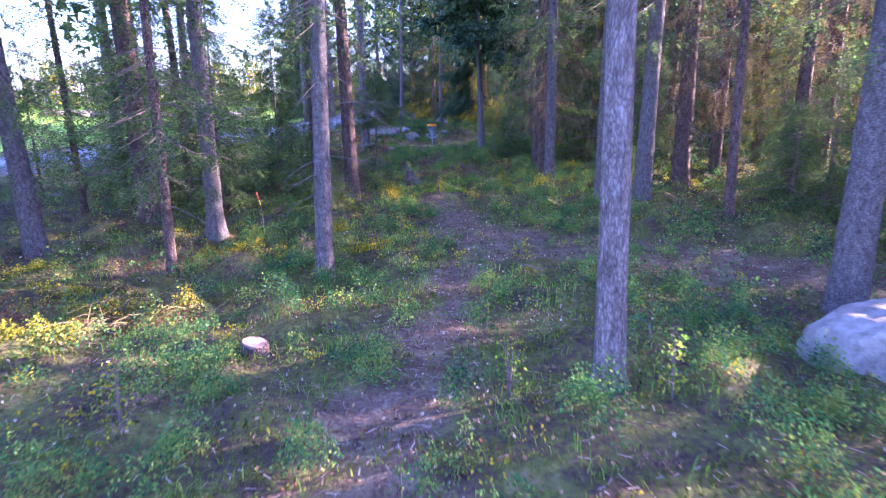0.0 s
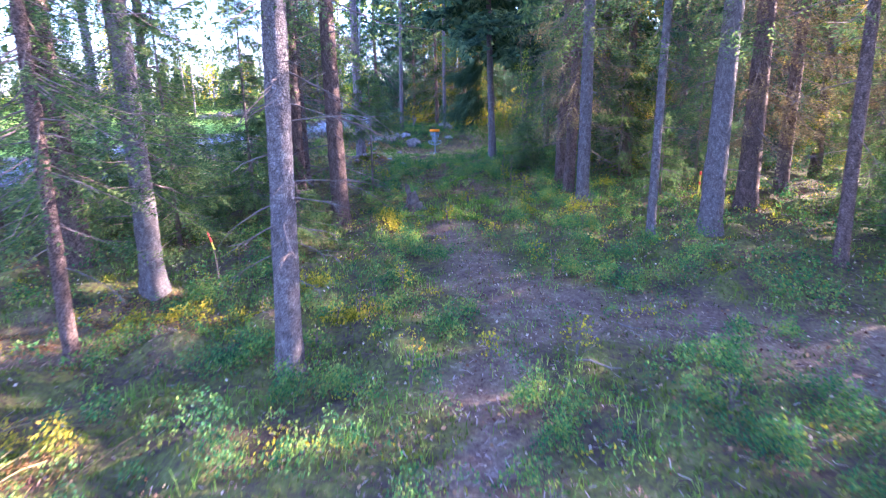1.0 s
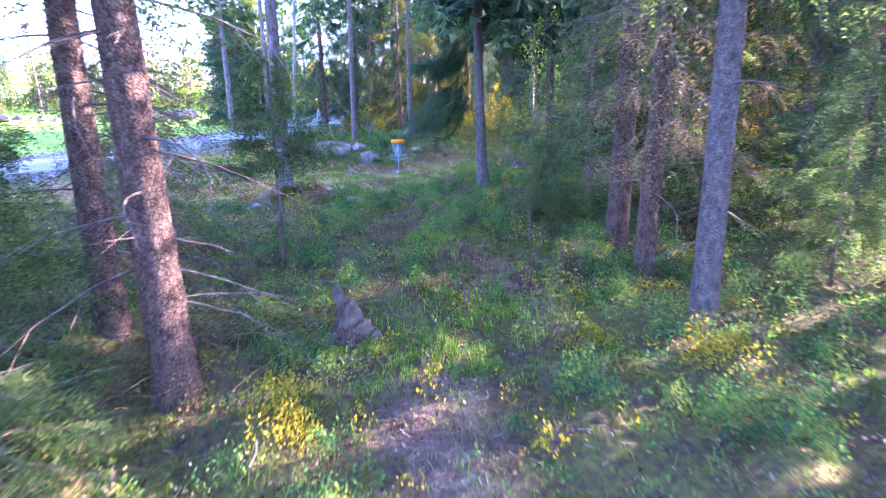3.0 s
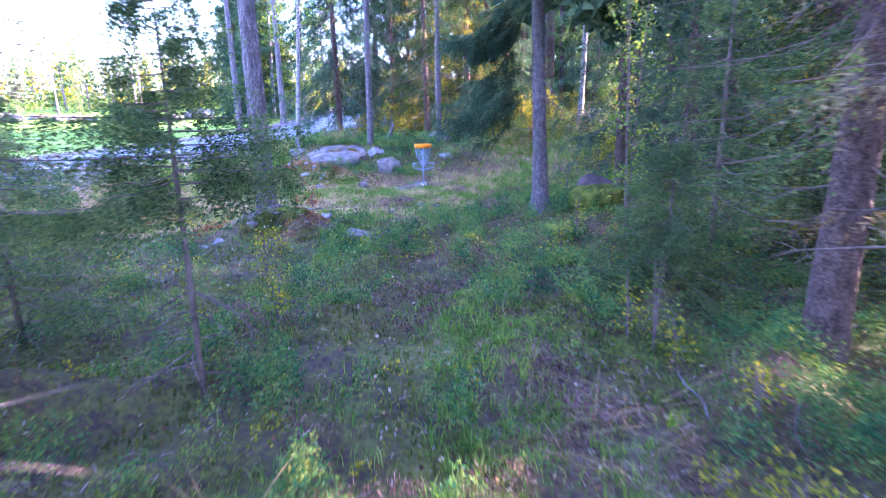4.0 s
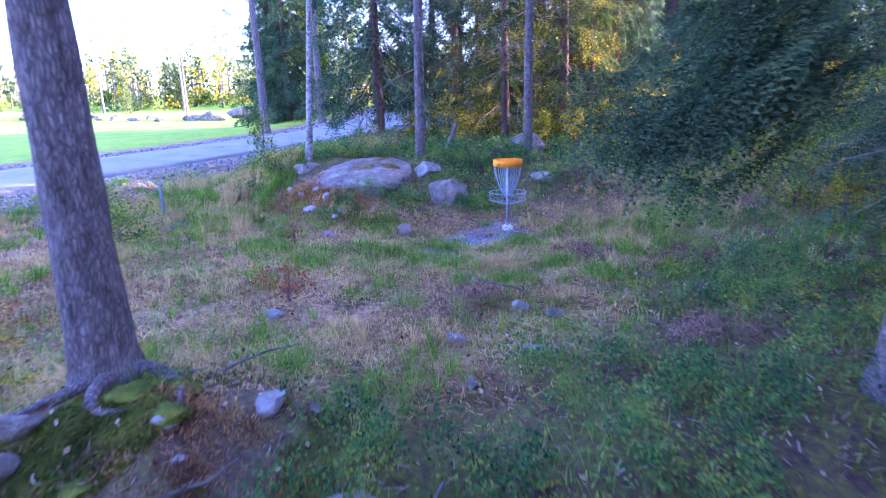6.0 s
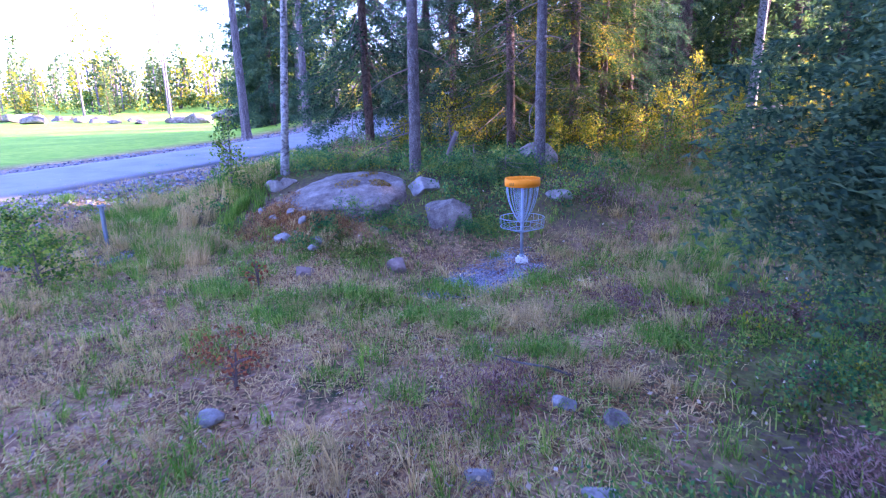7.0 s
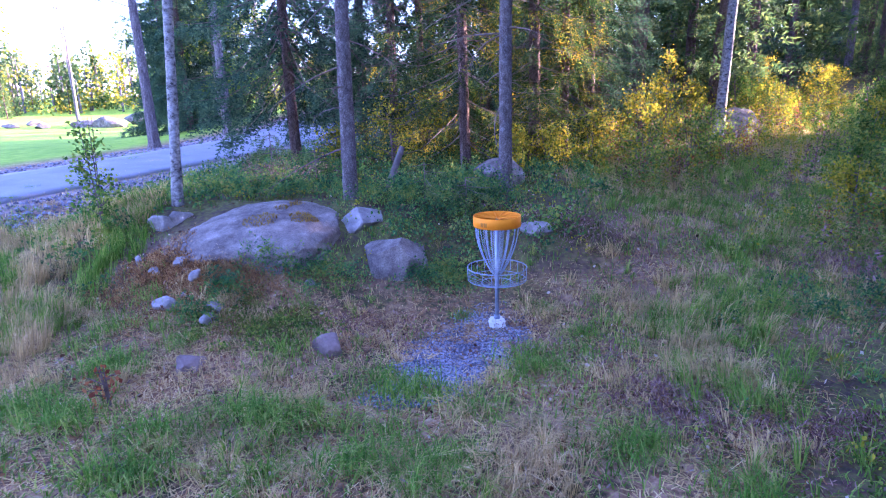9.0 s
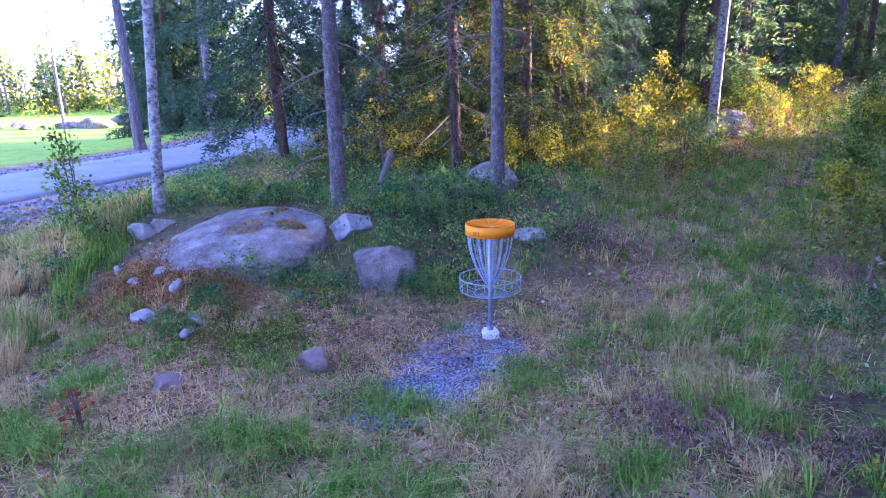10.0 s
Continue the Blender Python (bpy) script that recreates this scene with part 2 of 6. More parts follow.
RUST = material("rusty_needle_litter", [(0.25, (0.1, 0.05, 0.022)), (0.5, (0.27, 0.135, 0.05)), (0.8, (0.42, 0.25, 0.11))], 3.0, 0.9, 0, island=0.6, translucent=0.15, spec=0.08)
DARK_STONE = material("dark_stone", [(0.3, (0.05, 0.035, 0.035)), (0.7, (0.15, 0.1, 0.1))], 5, 0.9, 0.6, 40)
GRAVEL = material("crushed_gravel", [(0.2, (0.06, 0.06, 0.075)), (0.5, (0.17, 0.17, 0.2)), (0.85, (0.34, 0.33, 0.37))], 3, 0.9, 0.2, 60, island=0.8)
ASPHALT = material("asphalt", [(0.3, (0.2, 0.2, 0.21)), (0.7, (0.28, 0.28, 0.29))], 0.8, 0.9, 0.3, 120, grain=0.2, spec=0.2)
STEEL = material("galvanised_steel", [(0.3, (0.19, 0.23, 0.29)), (0.7, (0.33, 0.38, 0.45))], 20, 0.5, 0.05, 80, metal=0.7)
ORANGE = material("orange_band_paint", [(0.3, (0.74, 0.21, 0.002)), (0.7, (0.84, 0.26, 0.003))], 6, 0.6, 0.05, 60, spec=0.15)
DARK = material("dark_print", [(0.3, (0.2, 0.08, 0.01)), (0.7, (0.3, 0.12, 0.015))], 6, 0.6, 0)
CONCRETE = material("pale_concrete", [(0.3, (0.55, 0.54, 0.52)), (0.7, (0.72, 0.7, 0.68))], 9, 0.9, 0.3, 60)
WOODCUT = material("cut_wood", [(0.3, (0.17, 0.11, 0.09)), (0.7, (0.3, 0.21, 0.18))], 12, 0.85, 0.2, 60)
RED_TAPE = material("red_tape", [(0.3, (0.55, 0.03, 0.02)), (0.7, (0.7, 0.06, 0.03))], 6, 0.5, 0)
YELLOW_PAINT = material("yellow_paint", [(0.3, (0.6, 0.45, 0.03)), (0.7, (0.7, 0.55, 0.05))], 6, 0.6, 0)
POST_PAINT = material("grey_post_paint", [(0.3, (0.12, 0.15, 0.17)), (0.7, (0.2, 0.24, 0.27))], 6, 0.7, 0.1)


# ---- mesh building ----
rng = np.random.default_rng(7)


class Geo:
    """Collects vertices with triangles and quads, and makes one mesh of them."""

    def __init__(self):
        self.v, self.q, self.t, self.n = [], [], [], 0

    def add(self, v, quads=None, tris=None):
        v = np.asarray(v, dtype=np.float32).reshape(-1, 3)
        if quads is not None and len(quads):
            self.q.append(np.asarray(quads, dtype=np.int32) + self.n)
        if tris is not None and len(tris):
            self.t.append(np.asarray(tris, dtype=np.int32) + self.n)
        self.v.append(v)
        self.n += len(v)

    def mesh(self, name, mat, smooth=False):
        me = bpy.data.meshes.new(name)
        v = np.concatenate(self.v)
        q = np.concatenate(self.q) if self.q else np.zeros((0, 4), np.int32)
        t = np.concatenate(self.t) if self.t else np.zeros((0, 3), np.int32)
        me.vertices.add(len(v))
        me.vertices.foreach_set("co", v.ravel())
        me.loops.add(q.size + t.size)
        me.loops.foreach_set("vertex_index", np.concatenate([q.ravel(), t.ravel()]))
        me.polygons.add(len(q) + len(t))
        me.polygons.foreach_set("loop_start", np.concatenate([np.arange(len(q)) * 4, q.size + np.arange(len(t)) * 3]).astype(np.int32))
        me.polygons.foreach_set("use_smooth", np.full(len(q) + len(t), smooth))
        me.update(calc_edges=True)
        me.validate()
        me.materials.append(mat)
        return me


def part(name, me, parent=None, label="", at=None):
    ob = new(name, me)
    ob.parent = parent
    if at is not None:
        ob.matrix_basis = at
    if label:
        tagged(ob, label)
    return ob


def thing(name, at, label, category, group="", kind=""):
    ob = new(name)
    ob.empty_display_size = 0.1
    ob.matrix_basis = at if isinstance(at, Matrix) else pose(*at)
    return tagged(ob, label, category, group, kind)


def unit(v):
    return v / np.maximum(np.linalg.norm(v, axis=-1, keepdims=True), 1e-9)


def tube(g, pts, radii, sides=6, rough=0.0, cap=True):
    """A bent, tapering tube along pts."""
    pts = np.asarray(pts, float)
    n = len(pts)
    tan = unit(np.gradient(pts, axis=0))
    ref = np.where(np.abs(tan[:, 2:3]) > 0.9, np.array([[1.0, 0, 0]]), np.array([[0, 0, 1.0]]))
    a = unit(np.cross(tan, ref))
    b = np.cross(tan, a)
    th = np.linspace(0, 2 * np.pi, sides, endpoint=False)
    r = np.asarray(radii, float)[:, None] * (1 + rough * rng.standard_normal((n, sides)))
    v = pts[:, None] + r[..., None] * (np.cos(th)[None, :, None] * a[:, None] + np.sin(th)[None, :, None] * b[:, None])
    i, j = np.meshgrid(np.arange(n - 1), np.arange(sides), indexing="ij")
    k = (j + 1) % sides
    q = np.stack([i * sides + j, i * sides + k, (i + 1) * sides + k, (i + 1) * sides + j], -1).reshape(-1, 4)
    v = v.reshape(-1, 3)
    tris = []
    if cap:
        v = np.concatenate([v, pts[-1:], pts[:1]])
        m = n * sides
        tris = [[m - sides + s, m - sides + (s + 1) % sides, m] for s in range(sides)] + [[(s + 1) % sides, s, m + 1] for s in range(sides)]
    g.add(v, q, tris)


def leaves(g, p, size, up=0.5, wide=0.55, droop=None):
    """Folded, pointed leaves (two triangles each) at the points p."""
    n = len(p)
    d = rng.standard_normal((n, 3))
    d[:, 2] += up
    if droop is not None:
        d = d * 0.6 + droop
    d = unit(d)
    s = unit(np.cross(d, rng.standard_normal((n, 3))))
    size = (np.asarray(size) * rng.uniform(0.6, 1.35, n))[:, None]
    v = np.stack([p, p + d * size * 0.5 + s * size * wide * 0.5, p + d * size, p + d * size * 0.5 - s * size * wide * 0.5], 1)
    i = np.arange(n)[:, None] * 4
    g.add(v, tris=np.concatenate([i + [0, 1, 2], i + [0, 2, 3]]))


def blades(g, p, height, width, lean=0.5):
    """Bent grass blades, three triangles each."""
    n = len(p)
    a = rng.uniform(0, 2 * np.pi, n)
    d = np.stack([np.cos(a), np.sin(a), np.zeros(n)], 1)
    s = np.stack([-np.sin(a), np.cos(a), np.zeros(n)], 1)
    h = (np.asarray(height) * rng.uniform(0.5, 1.3, n))[:, None]
    ln = (lean * rng.uniform(0.2, 1.6, n))[:, None]
    w = (np.asarray(width) * rng.uniform(0.7, 1.3, n))[:, None]
    z = np.array([[0, 0, 1.0]])
    mid = p + h * (0.62 * z + 0.3 * ln * d)
    tip = p + h * ((1 - 0.35 * np.minimum(ln, 1.6)) * z + ln * d)
    v = np.stack([p - s * w, p + s * w, mid + s * w * 0.75, mid - s * w * 0.75, tip], 1)
    i = np.arange(n)[:, None] * 5
    g.add(v, i + [0, 1, 2, 3], i + [3, 2, 4])


def sprays(g, p, d, length, spread=0.085, pairs=5, wide=0.4):
    """Needle-covered twigs: feathers of slanting needle tufts, base to base along each twig from p towards d."""
    n = len(p)
    d = unit(d)
    s = unit(np.cross(d, np.array([[0, 0, 1.0]]) + 0.5 * rng.standard_normal((n, 3))))
    length = np.broadcast_to(np.asarray(length, float), (n,))[:, None]
    sag = np.array([[0, 0, -0.22]]) * length
    half = length * wide / (2 * pairs)
    vs = []
    for k in range(pairs):
        u = (k + 0.5) / pairs
        c = p + d * length * u + sag * u * u
        for side in (-1, 1):
            o = unit(d * 0.9 + s * side + 0.3 * rng.standard_normal((n, 3)))
            ln = spread * rng.uniform(0.7, 1.3, (n, 1)) * (1.2 - 0.6 * k / pairs)
            vs.append(np.stack([c - d * half, c + d * half, c + o * ln], 1))
    v = np.stack(vs, 1).reshape(-1, 3)
    g.add(v, tris=np.arange(len(v)).reshape(-1, 3))


# ---- terrain ----
def sm(a, b, v):
    u = np.clip((v - a) / (b - a), 0, 1)
    return u * u * (3 - 2 * u)


def soft(v, w):
    return np.where(v > 8 * w, v, w * np.log1p(np.exp(np.clip(v / w, -30, 9))))


def waves(x, y, s, seed):
    r = np.random.default_rng(seed)
    out = 0
    for k in range(7):
        a, f, ph = r.uniform(0, 2 * np.pi), s * r.uniform(0.6, 1.7), r.uniform(0, 6.28)
        out = out + np.sin(f * (x * np.cos(a) + y * np.sin(a)) + ph + 0.8 * np.sin(0.6 * f * (y * np.cos(a) - x * np.sin(a)) + ph))
    return out / 7


def road_offset(x, y):
    """Metres from the road's middle line, to its right."""
    return (x - (-12.2 + 0.34 * (y - 40))) * 0.947


def bump_at(x, y, cx, cy, r, h):
    return h * np.exp(-((x - cx) ** 2 + (y - cy) ** 2) / (r * r))


def near_line(x, y, pts):
    """Distance to a line of points."""
    best = np.full(np.shape(x), 1e9)
    for (ax, ay), (bx, by) in zip(pts[:-1], pts[1:]):
        dx, dy = bx - ax, by - ay
        u = np.clip(((x - ax) * dx + (y - ay) * dy) / (dx * dx + dy * dy), 0, 1)
        best = np.minimum(best, np.hypot(x - ax - u * dx, y - ay - u * dy))
    return best


PATH_MAIN = [(-0.8, -3), (-0.5, 4), (0.1, 8), (0.7, 11), (0.4, 13.5), (0.0, 16.2)]
PATH_SIDE = [(0.5, 12.6), (2.4, 10.9), (4.4, 9.4), (9, 8.0)]
PATH_FAR = [(0.9, 18.2), (1.0, 20.5)]
TRACK = [(0.3, 32.0), (0.8, 34.2), (2.2, 35.5), (3.8, 36.6), (5.0, 37.8), (6.6, 39.3), (9.5, 42.2), (14, 47), (20, 54)]
TRAIL = [(0.0, 16.2), (0.6, 18.5), (0.5, 22.0)]


def terrain(x, y, fine=True):
    x, y = np.asarray(x, float), np.asarray(y, float)
    z = -0.42 + 0.13 * (1 - sm(4, 8.5, y)) + 0.66 * sm(7, 25, y) + 0.03 * np.clip(x, -6, 12) * (1 - sm(14, 22, y))
    m = sm(0.6, 3.6, x)
    z = z + (1 - m) * 1.0 * sm(33.9, 36.9, y) * sm(-8.6, -5.4, x) + m * 1.08 * sm(32.5, 44, y)
    far = soft(y - 46 + 0.35 * np.clip(x, -20, 25), 3.0)
    z = z + 0.105 * np.minimum(far, 55) * sm(-13, 2, x - 0.2 * (y - 46))
    z = z + bump_at(x, y, -3.2, 26.7, 1.15, 0.42) + bump_at(x, y, 4.2, 27.5, 1.7, 0.4) + bump_at(x, y, 2.1, 27.6, 1.1, 0.2) + bump_at(x, y, -3.8, 34.8, 1.3, 0.36) - bump_at(x, y, -0.9, 33.6, 2.0, 0.12) - bump_at(x, y, 5.9, 7.0, 2.3, 0.42)
    left = -0.2 + 0.0265 * np.clip(y, -20, 50) + 0.13 * np.minimum(soft(y - 53, 2.0), 32) * sm(-14, -3, road_offset(x, y))
    wl = 1 - sm(2.4, 6.6, road_offset(x, y))
    z = z * (1 - wl) + left * wl
    z = z + 5 * sm(70, 170, y) * sm(5, 50, -road_offset(x, y))
    if fine:
        flat = 1 - sm(2.2, 4.5, np.abs(road_offset(x, y)))
        flat = np.maximum(flat, sm(2, 4, -road_offset(x, y)))
        z = z + (1 - flat) * ((0.05 + 0.07 * (1 - sm(24, 29, y))) * waves(x, y, 2.6, 1) + 0.045 * waves(x, y, 6.0, 2) + 0.016 * waves(x, y, 17.0, 3))
        mossy = (1 - sm(25, 28, y)) * sm(0.5, 1.3, near_line(x, y, PATH_MAIN)) * sm(0.6, 1.4, near_line(x, y, PATH_SIDE))
        z = z + (1 - flat) * mossy * 0.42 * np.maximum(waves(x, y, 3.6, 5) - 0.04, 0)
    return z


def masks(x, y):
    w = 0.55 * waves(x, y, 2.6, 11) + 0.35 * waves(x, y, 7.0, 12)
    path = 1 - sm(0.25, 0.75, near_line(x, y, PATH_MAIN) + w)
    path = np.maximum(path, 1 - sm(0.5, 1.1, near_line(x, y, PATH_SIDE) + w))
    path = np.maximum(path, 0.6 * (1 - sm(0.2, 0.8, near_line(x, y, PATH_FAR) + w)))
    off = road_offset(x, y)
    clearing = sm(26.6, 28.2, y + w - 0.25 * np.minimum(x + 1, 0)) * (1 - sm(33.8, 35.6, y + w - 0.8 * np.maximum(x - 0.5, 0))) * (1 - sm(-0.4, 1.0, x - 0.3 - 0.5 * (y - 30) + w))
    clearing = np.maximum(clearing, sm(24, 30, y) * (1 - sm(-8.5, -6.0, x + w)))
    green = 1 - sm(-5.6, -3.4, off + 0.6 * w)
    gravel = 1 - sm(2.5, 4.2, np.abs(off) + w)
    slope = sm(0.8, 2.6, x + 0.5 * w) * sm(31.0, 33.5, y - 0.3 * x + w) * (1 - sm(2.6, 5.0, near_line(x, y, TRACK[:-2]) + w))
    dry = np.clip(np.maximum(clearing, slope), 0, 1)
    bank = 1 - sm(0.6, 1.1, np.hypot((x + 4.5) / 1.15, (y - 34.95) / 0.85) + w)
    path = np.maximum(path, bank)
    path = np.maximum(path, 0.55 - 0.55 * sm(0.6, 1.2, np.hypot((x + 3.25) / 1.1, (y - 26.25) / 0.85) + 0.6 * w))
    path = np.maximum(path, 0.75 - 0.75 * sm(0.6, 1.15, np.hypot((x + 5.2) / 1.7, (y - 11.0) / 1.2) + 0.6 * w))
    path = np.maximum(path, 0.6 - 0.6 * sm(0.15, 0.45, near_line(x, y, TRACK[:6]) + 0.3 * w))
    path = path * (0.75 + 0.25 * waves(x, y, 5.0, 14))
    return np.clip(path, 0, 1), dry, green * (1 - gravel * sm(-5, -4, off)), gravel


def ground_at(x, y):
    return float(terrain(x, y))


def spread_axis(lo, hi, step, far, growth):
    a = list(np.arange(lo, hi + 1e-6, step))
    s, v = step, hi
    while v < far:
        s = min(s * growth, 120)
        v += s
        a.append(v)
    s, v = step, lo
    while v > -far:
        s = min(s * growth, 120)
        v -= s
        a.insert(0, v)
    return np.array(a)


def build_ground():
    xs, ys = spread_axis(-15, 12, 0.18, 1500, 1.2), spread_axis(1, 48, 0.18, 1500, 1.2)
    X, Y = np.meshgrid(xs, ys, indexing="ij")
    Z = terrain(X, Y)
    g = Geo()
    ny = len(ys)
    i, j = np.meshgrid(np.arange(len(xs) - 1), np.arange(ny - 1), indexing="ij")
    q = np.stack([i * ny + j, (i + 1) * ny + j, (i + 1) * ny + j + 1, i * ny + j + 1], -1).reshape(-1, 4)
    g.add(np.stack([X, Y, Z], -1), q)
    me = g.mesh("ground", GROUND, True)
    for name, val in zip(("path", "dry", "green", "gravel"), masks(X, Y)):
        me.attributes.new(name, "FLOAT", "POINT").data.foreach_set("value", val.ravel().astype(np.float32))
    tagged(new("ground", me), "forest floor with moss, needle litter, dry grass and mown green", "ground", kind="structure")


def build_road():
    g = Geo()
    ys = np.arange(-30, 110, 1.0)
    us = np.linspace(-2.15, 2.15, 9)
    Y, U = np.meshgrid(ys, us, indexing="ij")
    X = -12.2 + 0.34 * (Y - 40) + U / 0.947
    Z = terrain(X, Y, False) + 0.05 + 0.03 * (1 - (U / 2.25) ** 2)
    n = len(us)
    i, j = np.meshgrid(np.arange(len(ys) - 1), np.arange(n - 1), indexing="ij")
    q = np.stack([i * n + j, i * n + j + 1, (i + 1) * n + j + 1, (i + 1) * n + j], -1).reshape(-1, 4)
    g.add(np.stack([X, Y, Z], -1), q)
    road = new("road", g.mesh("road", ASPHALT, True))
    so = road.modifiers.new("thickness", "SOLIDIFY")
    so.thickness, so.offset = 0.15, -1
    tagged(road, "narrow grey asphalt road with gravel verges", "road", kind="structure")


build_ground()
build_road()


# ---- trees ----
def trunk_mesh(name, h, r, mat, bend=0.15, flare=1.5, sides=18, low=0.0, top=0.12, rough=0.03, lean=(0, 0)):
    """A tapering trunk with a root flare and an uneven surface; r is the radius at breast height."""
    zs = np.concatenate([[-0.25, -0.05, 0.05, 0.15, 0.28, 0.45, 0.7, 1.0], np.arange(1.3, 7, 0.3 if sides > 10 else 1.0), np.arange(7, h, 1.2 if sides > 10 else 3.0), [h]])
    ph = rng.uniform(0, 6.28, 2)
    cx = lean[0] * zs + bend * np.sin(zs / h * 3 + ph[0]) - bend * math.sin(ph[0])
    cy = lean[1] * zs + bend * np.sin(zs / h * 2.5 + ph[1]) - bend * math.sin(ph[1])
    rad = r * (1 - (1 - top) * np.clip(zs - 1.3, 0, None) / (h - 1.3)) * (1 + (flare - 1) * np.exp(-np.clip(zs, 0, None) / 0.28) + 0.06 * np.exp(-np.clip(zs, 0, None) / 1.2))
    th = np.linspace(0, 2 * np.pi, sides, endpoint=False)
    roots = 1 + 0.09 * np.exp(-np.clip(zs, 0, None) / 0.22)[:, None] * np.sin(4 * th + ph[0] + 0.7 * np.sin(2 * th + ph[1]))[None]
    R = rad[:, None] * roots * (1 + rough * rng.standard_normal((len(zs), sides)))
    v = np.stack([cx[:, None] + R * np.cos(th), cy[:, None] + R * np.sin(th), np.broadcast_to(zs[:, None], R.shape)], -1)
    n = sides
    i, j = np.meshgrid(np.arange(len(zs) - 1), np.arange(n), indexing="ij")
    k = (j + 1) % n
    g = Geo()
    g.add(v, np.stack([i * n + j, i * n + k, (i + 1) * n + k, (i + 1) * n + j], -1).reshape(-1, 4))
    return g.mesh(name, mat, True), (zs, cx, cy, rad)


def on_axis(axis, z):
    zs, cx, cy, rad = axis
    return np.array([np.interp(z, zs, cx), np.interp(z, zs, cy), z]), float(np.interp(z, zs, rad))


def dead_branch(axis, z, length, a, sub=4, drop=0.22, thick=1.0):
    """One bare, kinked dead branch on the lower trunk."""
    g = Geo()
    c, r = on_axis(axis, z)
    d = np.array([math.cos(a), math.sin(a), rng.uniform(-0.45, 0.12)])
    side = np.array([-d[1], d[0], 0])
    u = np.linspace(0, 1, 7)[:, None]
    k1, k2 = rng.uniform(-1, 1), rng.uniform(2, 5)
    pts = c + d * (r * 0.6 + u * length) + side * 0.12 * length * k1 * np.sin(u * k2) - np.array([0, 0, drop]) * length * u * u + 0.012 * rng.standard_normal((7, 3)) * u
    tube(g, pts, np.linspace((0.008 + 0.005 * length) * thick, 0.0025, 7), 4)
    for _s in range(sub):
        w = rng.uniform(0.2, 0.95)
        p = np.array([np.interp(w, u[:, 0], pts[:, k]) for k in range(3)])
        e = unit(d * 0.7 + side * rng.choice([-1, 1]) * rng.uniform(0.4, 1) + np.array([0, 0, rng.uniform(-0.9, 0.15)]))
        l2 = length * rng.uniform(0.12, 0.42)
        q = np.stack([p, p + e * l2 * 0.5 + [0, 0, -0.01], p + e * l2 + [0, 0, -0.08 * l2]])
        tube(g, q, [0.0045 * thick, 0.0035, 0.0018], 3, cap=False)
    return g


def spruce_crown(z0, z1, reach, step=0.32, twigs=24, droop=0.45, low=1.0, spread=0.13, pairs=3, fine=7.0, facing=None, start=0.12, wide=0.4):
    """Boughs in whorls with hanging, needle-covered twigs along a straight stem; coarser above the height `fine`.
    facing: a middle angle and half width, in degrees, to which boughs are kept."""
    wood, foliage = Geo(), Geo()
    z = z0
    lots = {True: ([], [], []), False: ([], [], [])}
    while z < z1:
        f = (z - z0) / (z1 - z0)
        near = z < fine
        ln0 = reach * (1 - f) ** 0.75 * (low + (1 - low) * min(1, f * 5)) + 0.12
        for _ in range(rng.integers(4, 7) if near else 4):
            a = rng.uniform(0, 2 * np.pi)
            if facing and z < fine:
                a = radians(facing[0] + facing[1] * rng.uniform(-1, 1))
            ln = ln0 * rng.uniform(0.5, 1.15)
            d = np.array([math.cos(a), math.sin(a), 0])
            u = np.linspace(0, 1, 6)
            dz = ln * (-droop * u * 1.2 + 0.45 * droop * u ** 3 + 0.1 * u) * (1.2 - 0.9 * f) * rng.uniform(0.7, 1.3)
            pts = d * (u * ln)[:, None] + np.stack([0 * u, 0 * u, z + rng.uniform(-0.5, 0.5) * step + dz], 1) + np.array([-d[1], d[0], 0]) * (0.1 * ln * rng.uniform(-1, 1) * np.sin(2.5 * u))[:, None]
            keep = [0, 1, 3, 5] if near else [0, 2, 5]
            tube(wood, pts[keep], np.linspace(0.005 + 0.005 * ln, 0.0025, len(keep)), 3, cap=False)
            m = max(3, int((twigs if near else twigs * 0.3) * (0.25 + 0.75 * ln / max(reach, 0.4)) * rng.uniform(0.6, 1.3)))
            w = rng.uniform(start, 1.0, m) ** 0.8
            base = np.stack([np.interp(w, u, pts[:, k]) for k in range(3)], 1)
            sd = rng.choice([-1, 1], m)[:, None] * np.array([[-d[1], d[0], 0]])
            dd = d * 0.6 + sd * rng.uniform(0.15, 1.0, (m, 1)) + np.stack([0 * w, 0 * w, rng.uniform(-1.6, -0.1, m)], 1)
            ll = rng.uniform(0.18, 0.5, m) * (1.15 - 0.55 * w) * min(1.2, 0.55 + 0.35 * ln)
            for lst, val in zip(lots[near], (base, dd, ll)):
                lst.append(val)
        z += step * rng.uniform(0.7, 1.3) * (1.0 if near else 1.7)
    for near, (P, D, L) in lots.items():
        if P:
            sprays(foliage, np.concatenate(P), np.concatenate(D), np.concatenate(L) * (1.15 if near else 2.2), spread if near else 0.26, pairs if near else 2, wide if near else 0.55)
    return wood, foliage


